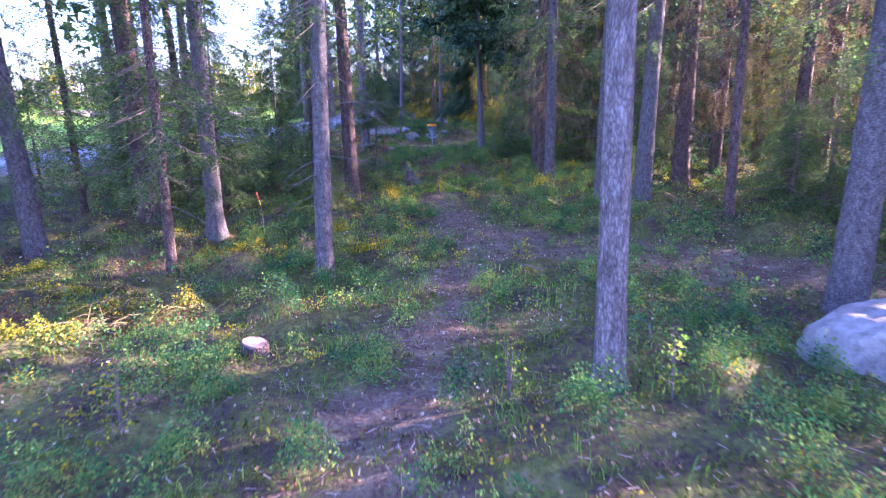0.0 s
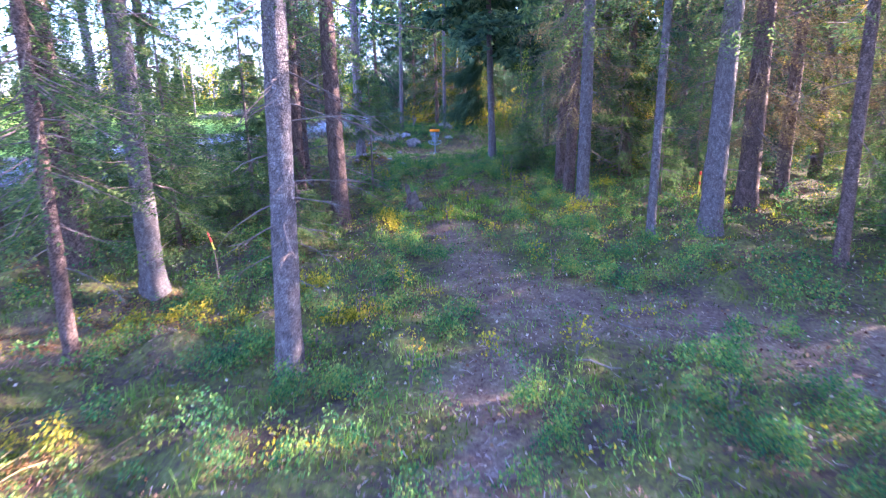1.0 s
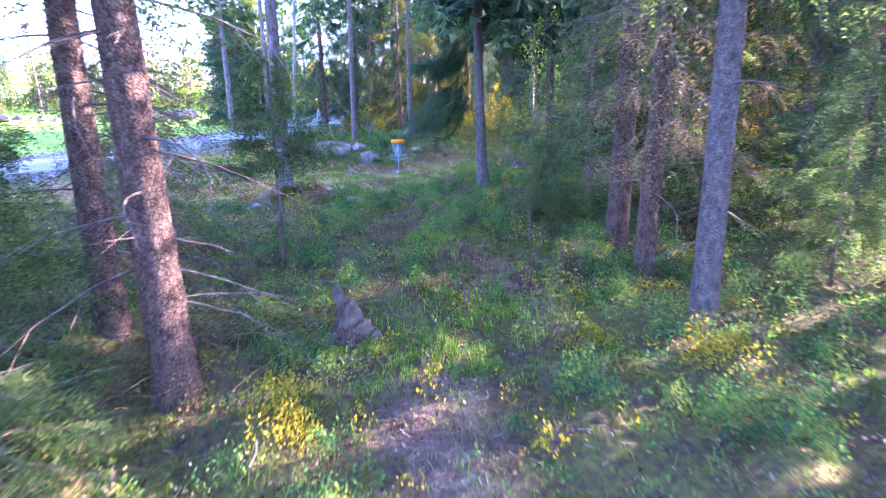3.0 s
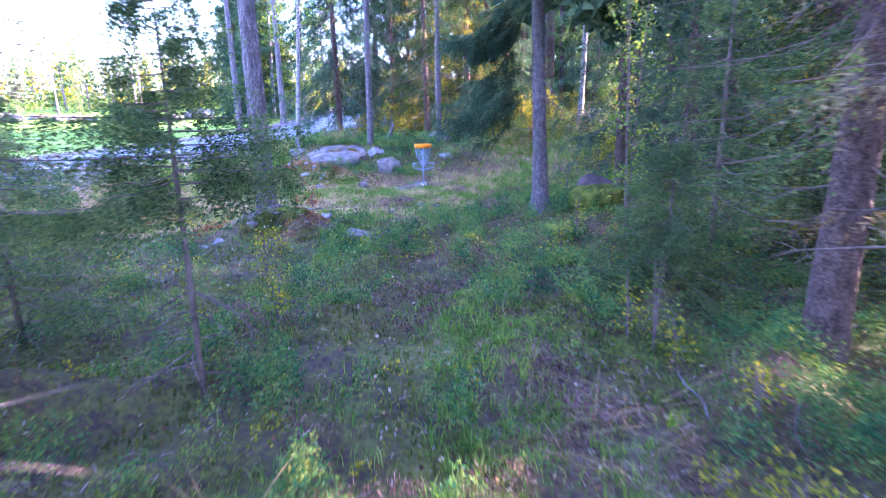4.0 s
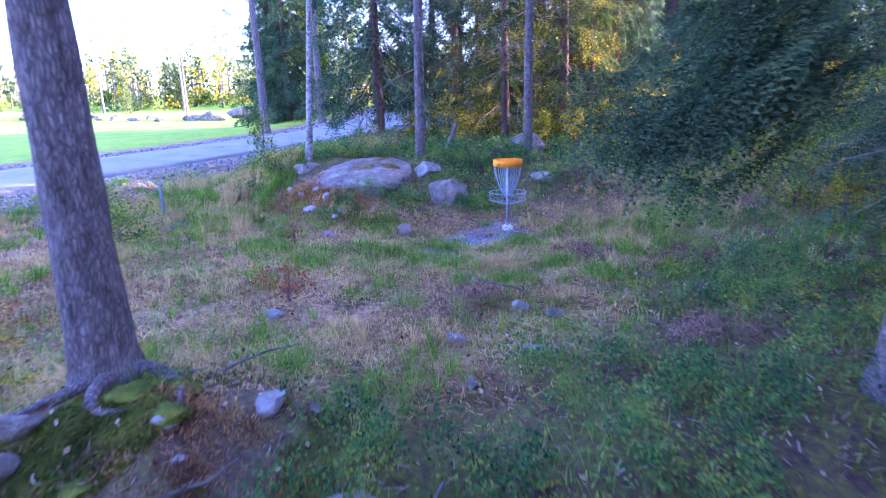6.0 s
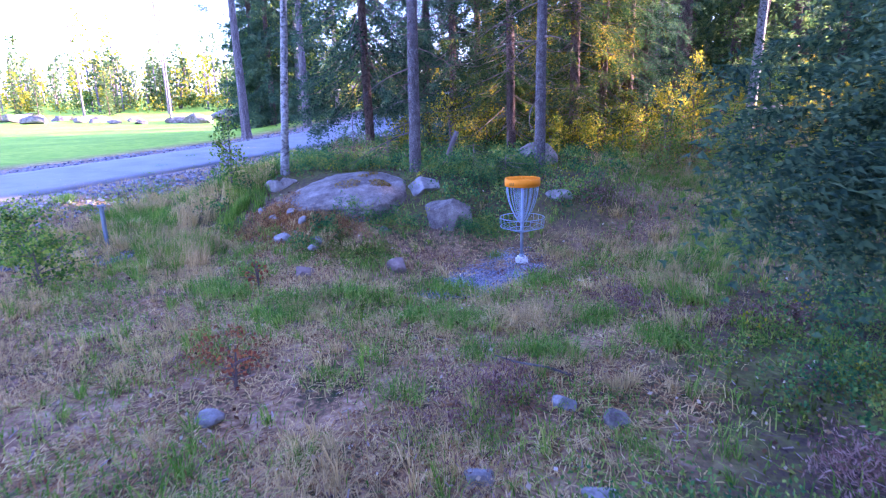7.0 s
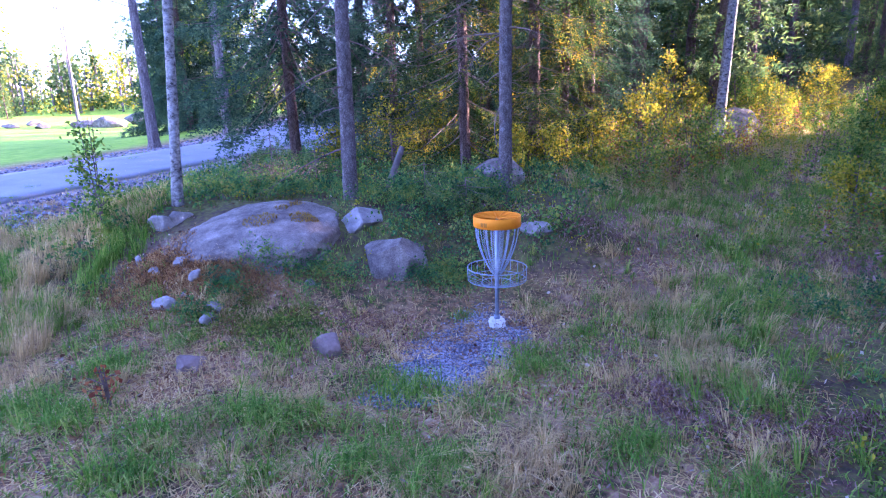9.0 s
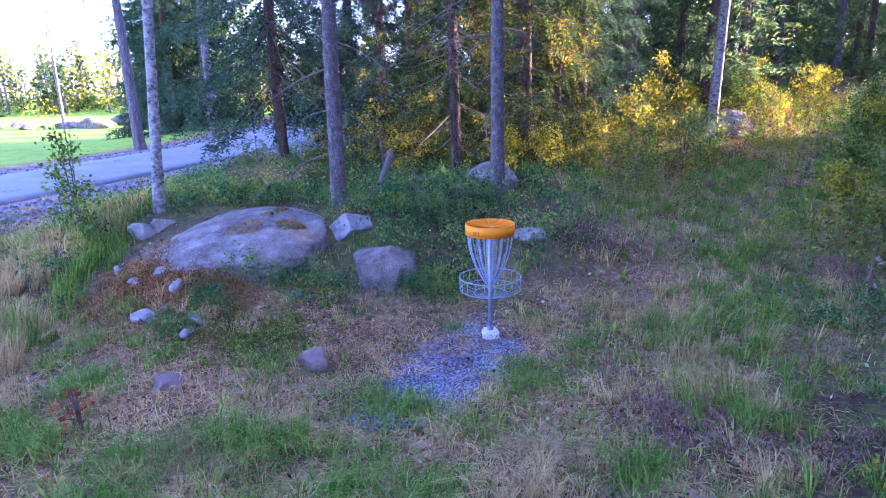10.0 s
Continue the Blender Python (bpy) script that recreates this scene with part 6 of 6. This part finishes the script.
    for seed, n, mat, label in ((81, 620, GREEN_LEAF, "tall green herbs and saplings beside the track"), (82, 420, YELLOW_LEAF, "tall yellowing herbs beside the track"), (83, 260, RED_LEAF, "reddish-brown willowherb beside the track"),
                                (84, 500, HEATHER, "dry brown herbs beside the track")):
        x, y = scatter(int(1.5 * n), 1.8, 15, 33, 50, lambda x, y: edge(x, y) * sm(-0.25, 0.1, waves(x, y, 1.2, seed)), seed)
        stuff("tall_herbs", clumps(x, y, 60, 0.2, 0.85, 0.046, 0.2), mat, label, "herbs")
    r = np.random.default_rng(44)
    for n, cx, cy, sx, sy in ((90, -5.2, 11.0, 0.8, 0.55), (50, -4.5, 7.7, 0.5, 0.2), (40, -6.4, 8.4, 0.6, 0.3)):
        stuff("needle_litter", clumps(cx + sx * r.standard_normal(n), cy + sy * r.standard_normal(n), 70, 0.2, 0.05, 0.06, 0.1, 0.12), RUST, "orange-brown needle litter on the forest floor", "litter")
    # yellow tufts at the sunny spots: the patches' gold is put into leaf colour
    sun_tufts = "yellow-green lingonberry tufts that stand in for sun patches"
    for n, cx, cy, sx, sy, mat, h, label in ((46, -2.85, 34.72, 0.42, 0.12, BERRY, 0.3, "dark green bilberry shrubs at the foot of the boulder"), (16, -3.65, 34.3, 0.16, 0.12, BERRY, 0.22, "dark green bilberry shrubs at the foot of the boulder"),
                                             (10, -3.85, 33.85, 0.14, 0.1, BERRY, 0.2, "dark green bilberry shrubs among the stones"), (70, -1.1, 36.2, 0.55, 0.3, BERRY, 0.5, "dense green shrubs behind the basket"),
                                             (40, -3.3, 33.7, 0.35, 0.25, MOSS, 0.1, "yellow-green moss on the bank"), (26, 0.9, 35.6, 0.35, 0.25, HEATHER, 0.25, "reddish-brown herbs behind the basket"),
                                             (40, -3.95, 37.9, 0.26, 0.2, HEATHER, 0.6, "rounded reddish-brown bush behind the boulder"), (18, 1.14, 28.4, 0.35, 0.16, HEATHER, 0.28, "red bilberry leaves beside the old spruce"),
                                             (26, -4.5, 8.0, 0.5, 0.2, YELLOW_LEAF, 0.25, sun_tufts), (22, -5.5, 6.95, 0.5, 0.2, YELLOW_LEAF, 0.25, sun_tufts), (30, -4.2, 11.2, 0.6, 0.2, YELLOW_LEAF, 0.25, sun_tufts), (20, -7.6, 10.2, 0.4, 0.2, YELLOW_LEAF, 0.25, sun_tufts), (14, -1.5, 11.1, 0.2, 0.15, YELLOW_LEAF, 0.25, sun_tufts), (12, 1.9, 17.2, 0.2, 0.15, YELLOW_LEAF, 0.25, sun_tufts), (14, 3.0, 16.4, 0.25, 0.15, YELLOW_LEAF, 0.25, sun_tufts), (16, 2.6, 18.6, 0.3, 0.2, YELLOW_LEAF, 0.25, sun_tufts), (14, 4.4, 19.4, 0.3, 0.2, YELLOW_LEAF, 0.3, sun_tufts), (12, -6.3, 9.0, 0.3, 0.2, YELLOW_LEAF, 0.2, sun_tufts), 
                                             (60, 2.8, 31.0, 0.7, 0.6, BERRY, 0.32, "dark green bilberry shrubs below the slope"), (60, 2.2, 29.7, 0.6, 0.6, BERRY, 0.32, "dark green bilberry shrubs below the slope"), (24, 1.4, 30.6, 0.4, 0.4, GREEN_LEAF, 0.12, "green moss tufts below the slope"),
                                             (20, -2.43, 12.4, 0.16, 0.14, YELLOW_LEAF, 0.3, "yellow-green lingonberry tuft beside the path"), (24, -1.3, 15.8, 0.2, 0.14, YELLOW_LEAF, 0.3, "yellow-green lingonberry tuft beside the path"),
                                             (7, -4.3, 26.2, 0.3, 0.2, RED_LEAF, 0.2, "red bilberry leaves beside the pine"), (34, 4.6, 35.6, 0.35, 0.6, GREEN_LEAF, 0.9, "tall leafy herbs beside the track"),
                                             (210, -4.4, 34.65, 0.55, 0.4, RUST, 0.06, "orange-brown needle litter on the bank"), (70, -3.75, 34.62, 0.3, 0.14, RUST, 0.08, "orange-brown needle litter below the boulder"), (44, -2.6, 26.1, 0.55, 0.35, RUST, 0.04, "brown needle litter on the mound"), (14, -2.2, 25.9, 0.3, 0.2, MOSS, 0.1, "green moss on the mound"), (8, -2.45, 26.0, 0.25, 0.2, HEATHER, 0.14, "brown heather on the mound"),
                                             (22, -1.0, 29.5, 0.45, 0.3, HEATHER, 0.22, "reddish-brown heather in the clearing"), (8, -3.7, 30.2, 0.25, 0.2, RED_LEAF, 0.2, "red bilberry leaves in the clearing"), (12, -5.7, 28.6, 0.6, 0.4, RED_LEAF, 0.28, "red and orange leaves in the clearing"), (10, -5.0, 27.6, 0.5, 0.3, YELLOW_LEAF, 0.25, "yellowing herbs beside the pine"),
                                             (46, -1.7, 36.5, 0.4, 0.22, BERRY, 0.42, "dense green shrubs behind the stones"), (46, -0.3, 36.4, 0.4, 0.25, BERRY, 0.45, "dense green shrubs behind the basket"), (40, -3.2, 37.2, 0.4, 0.25, BERRY, 0.42, "dense green shrubs behind the boulder"), (36, -4.5, 37.2, 0.35, 0.3, BERRY, 0.38, "dense green shrubs behind the boulder"),
                                             (60, -1.1, 34.9, 0.3, 0.14, BERRY, 0.2, "dark green shrubs between stone and basket"),
                                             (30, -3.1, 33.6, 0.4, 0.2, GREEN_LEAF, 0.08, "yellow-green moss tufts on the bank"),
                                             (40, 3.0, 38.2, 0.6, 0.5, GREEN_LEAF, 0.9, "tall leafy herbs beside the track"), (40, 6.5, 41.2, 1.2, 0.6, YELLOW_LEAF, 0.9, "yellowing herbs beside the track"),
                                             (34, 0.65, 31.8, 0.3, 0.2, HEATHER, 0.1, "dark purple-brown heather in the grass"), (30, 1.6, 31.3, 0.4, 0.2, HEATHER, 0.1, "dark purple-brown heather in the grass"),
                                             (30, 4.2, 34.8, 0.4, 0.25, HEATHER, 0.4, "reddish herbs beside the track"), (60, 3.4, 33.7, 0.6, 0.35, BERRY, 0.3, "green bilberry shrubs beside the track")):
        fine = mat in (HEATHER, RUST, MOSS)
        stuff("low_shrubs", clumps(cx + sx * r.standard_normal(n), cy + sy * r.standard_normal(n), 90 if fine else 64, 0.16, h, 0.05 if fine else 0.034, 1.0 if fine else 0.6, 0.16 if fine else 0.62), mat, label, "shrubs")
    # yellow-green moss mounds and brown heather between the shrubs, before the clearing
    for k in range(30):
        n, cx, cy = 14, r.uniform(-3.0, 2.6), r.uniform(17.5, 26.0)
        mat, h, label = ((GREEN_LEAF, 0.16, "yellow-green moss mound among the shrubs"), (HEATHER, 0.2, "brown heather among the shrubs"))[k % 2]
        stuff("low_shrubs", clumps(cx + 0.28 * r.standard_normal(n), cy + 0.22 * r.standard_normal(n), 90, 0.16, h, 0.04, 1.0, 0.2), mat, label, "shrubs")
    # upright herb stalks with leaves along them
    for seed, n, mat, h0, label in ((101, 1500, GREEN_LEAF, 0.75, "upright green herb stalks beside the track"), (102, 900, YELLOW_LEAF, 0.7, "upright yellowing herb stalks beside the track"), (103, 900, HEATHER, 0.75, "dry brown herb stalks beside the track")):
        x, y = scatter(n, 1.5, 16, 33.5, 50, lambda x, y: np.maximum(edge(x, y), 0.6 * sm(3.6, 4.4, x) * (1 - sm(6, 8, near_line(x, y, TRACK)))) * sm(-0.2, 0.15, waves(x, y, 1.5, seed)), seed)
        hh = h0 * rng.uniform(0.5, 1.5, len(x))
        z = terrain(x, y)
        g = Geo()
        blades(g, np.stack([x, y, z - 0.02], 1), hh * 1.1, 0.004, 0.12)
        k = np.repeat(np.arange(len(x)), 26)
        u = rng.uniform(0.2, 1.0, len(k))
        p = np.stack([x[k], y[k], z[k] + u * hh[k]], 1) + rng.standard_normal((len(k), 3)) * [0.035, 0.035, 0.01]
        leaves(g, p, 0.06, 0.1, 0.45)
        stuff("herb_stalks", g, mat, label, "herbs")
    # litter on the path
    x, y = scatter(70000, -6, 10, 1, 34, lambda x, y: np.clip(masks(x, y)[0] + 0.25 * forest_share(x, y) + 0.25 * masks(x, y)[1], 0, 1), 6)
    n = len(x)
    a, ln = rng.uniform(0, 6.28, n), rng.uniform(0.03, 0.12, n)
    d = np.stack([np.cos(a), np.sin(a), rng.uniform(-0.1, 0.25, n)], 1) * ln[:, None]
    s = np.stack([-np.sin(a), np.cos(a), 0 * a], 1) * 0.006
    p = np.stack([x, y, terrain(x, y) + 0.012], 1)
    g = Geo()
    g.add(np.stack([p - s, p + s, p + d + s, p + d - s], 1), np.arange(4 * n).reshape(-1, 4))
    stuff("needle_litter", g, LITTER, "dry twigs and needle litter on the bare path", "litter")
    x, y = scatter(42000, -9, 11, 1, 46, lambda x, y: np.clip(0.5 + 0.5 * masks(x, y)[0] - masks(x, y)[3], 0, 1) * in_sight(x, y), 26)
    g = Geo()
    leaves(g, np.stack([x, y, terrain(x, y) + rng.uniform(0.01, 0.07, len(x))], 1), 0.045, 0.1, 0.7)
    stuff("leaf_litter", g, DEAD_LEAF, "scattered fallen brown and pale leaves", "leaf litter")
    # flat dead straw and needles over the clearing
    for n, mat, seed, label in ((52000, STRAW, 27, "flattened dead straw in the clearing"), (52000, RUST, 28, "brown needles and leaf crumbs in the clearing")):
        x, y = scatter(n, -8.5, 2.5, 27, 35.5, lambda x, y: masks(x, y)[1] * (1 - masks(x, y)[3]) * sm(-0.3, 0.2, waves(x, y, 4.0, seed)), seed)
        m = len(x)
        a, ln = rng.uniform(0, 6.28, m), rng.uniform(0.03, 0.13, m)
        d = np.stack([np.cos(a), np.sin(a), rng.uniform(-0.05, 0.3, m)], 1) * ln[:, None]
        side = np.stack([-np.sin(a), np.cos(a), 0 * a], 1) * 0.004
        p = np.stack([x, y, terrain(x, y) + 0.012], 1)
        g = Geo()
        g.add(np.stack([p - side, p + side, p + d + side, p + d - side], 1), np.arange(4 * m).reshape(-1, 4))
        stuff("ground_litter", g, mat, label, "litter")
    x, y = scatter(30000, -0.6, 7.5, 31, 40.5, lambda x, y: 1 - sm(0.2, 0.55, near_line(x, y, TRACK[:6]) + 0.2 * waves(x, y, 5.0, 99)), 29)
    g = Geo()
    leaves(g, np.stack([x, y, terrain(x, y) + rng.uniform(0.005, 0.03, len(x))], 1), 0.06, 0.05, 0.16)
    stuff("ground_litter", g, RUST, "brown trodden litter on the track", "litter")
    # gravel round the basket
    r = np.random.default_rng(9)
    n = 12000
    a, q = r.uniform(0, 6.28, n), np.sqrt(r.uniform(0, 1, n)) * (1 + 0.18 * np.sin(3 * r.uniform(0, 6.28, n)))
    u, v = 1.0 * q * np.cos(a), 0.72 * q * np.sin(a)
    x, y = -0.95 + 0.62 * u - 0.55 * v, 33.4 + 0.88 * u + 0.55 * v
    lobe = r.uniform(0, 1, (2600, 2)) * [6.28, 1]
    x = np.concatenate([x, -1.4 + 0.6 * np.sqrt(lobe[:, 1]) * np.cos(lobe[:, 0])])
    y = np.concatenate([y, 32.55 + 0.38 * np.sqrt(lobe[:, 1]) * np.sin(lobe[:, 0]) + 0.25 * (x[n:] + 1.4)])
    pebbles("gravel_patch", x, y, 0.0095, GRAVEL, "patch of blue-grey crushed gravel round the basket's foot", r)
    n = 2600
    a, q = r.uniform(0, 6.28, n), np.sqrt(r.uniform(0, 1, n))
    pebbles("stone_bed", -8.2 + 1.5 * q * np.cos(a), 34.0 + 1.0 * q * np.sin(a), 0.03, GRAVEL, "bed of loose grey stones round the marker post", r)
    n = 9000
    y = r.uniform(20, 62, n)
    off = np.where(r.uniform(0, 1, n) < 0.75, r.uniform(2.4, 4.4, n), r.uniform(-3.6, -2.4, n))
    x = -12.2 + 0.34 * (y - 40) + off / 0.947
    pebbles("verge_stones", x, y, 0.035, GRAVEL, "loose grey stones along the road's verge", r)


def pebbles(name, x, y, size, mat, label, r):
    n = len(x)
    base = np.array([(1, 0, 0), (-1, 0, 0), (0, 1, 0), (0, -1, 0), (0, 0, 1), (0, 0, -1)], float)
    tri = np.array([(0, 2, 4), (2, 1, 4), (1, 3, 4), (3, 0, 4), (2, 0, 5), (1, 2, 5), (3, 1, 5), (0, 3, 5)])
    sz = size * r.uniform(0.5, 1.7, (n, 1, 1)) * r.uniform(0.6, 1.3, (n, 6, 1))
    a = r.uniform(0, 6.28, n)
    v = base[None] * sz * np.array([1.2, 1.0, 0.7])
    c, s = np.cos(a)[:, None], np.sin(a)[:, None]
    v = np.stack([c * v[..., 0] - s * v[..., 1], s * v[..., 0] + c * v[..., 1], v[..., 2]], -1)
    v = v + np.stack([x, y, terrain(x, y) + 0.3 * size], 1)[:, None]
    g = Geo()
    g.add(v, tris=(np.arange(n)[:, None, None] * 6 + tri).reshape(-1, 3))
    stuff(name, g, mat, label, "gravel")


plant_trees()
plant_bushes()
background_forest()
build_rocks()
far_outcrops()
far_woods()
build_basket()
build_stumps()
stick_spots = np.random.default_rng(77)
for k in range(22):
    sx, sy = stick_spots.uniform(-4, 3.5), stick_spots.uniform(5, 32)
    sa, sl = stick_spots.uniform(0, 6.28), stick_spots.uniform(0.4, 1.1)
    sp = [(sx + math.cos(sa) * sl * u + 0.05 * math.sin(5 * u + k), sy + math.sin(sa) * sl * u) for u in (0, 0.35, 0.7, 1)]
    sg = Geo()
    tube(sg, [(a - sx, b - sy, ground_at(a, b) - ground_at(sx, sy) + 0.03 + 0.05 * u) for u, (a, b) in enumerate(sp)], [0.012, 0.011, 0.009, 0.004], 5)
    stick = new("fallen_stick", sg.mesh("fallen_stick", DEADWOOD))
    stick.location = (sx, sy, ground_at(sx, sy))
    tagged(stick, "thin dry fallen stick on the ground", "stick", "fallen sticks")
for bx, by, bn, bs in ((-2.9, 17.4, 160, 0.5), (-3.6, 16.4, 120, 0.5), (-4.6, 7.7, 80, 0.4), (0.95, 19.6, 60, 0.35), (-1.6, 18.2, 80, 0.4)):
    brush_heap(bx, by, bn, bs, "tangle of dry reddish-brown twigs")
build_undergrowth()
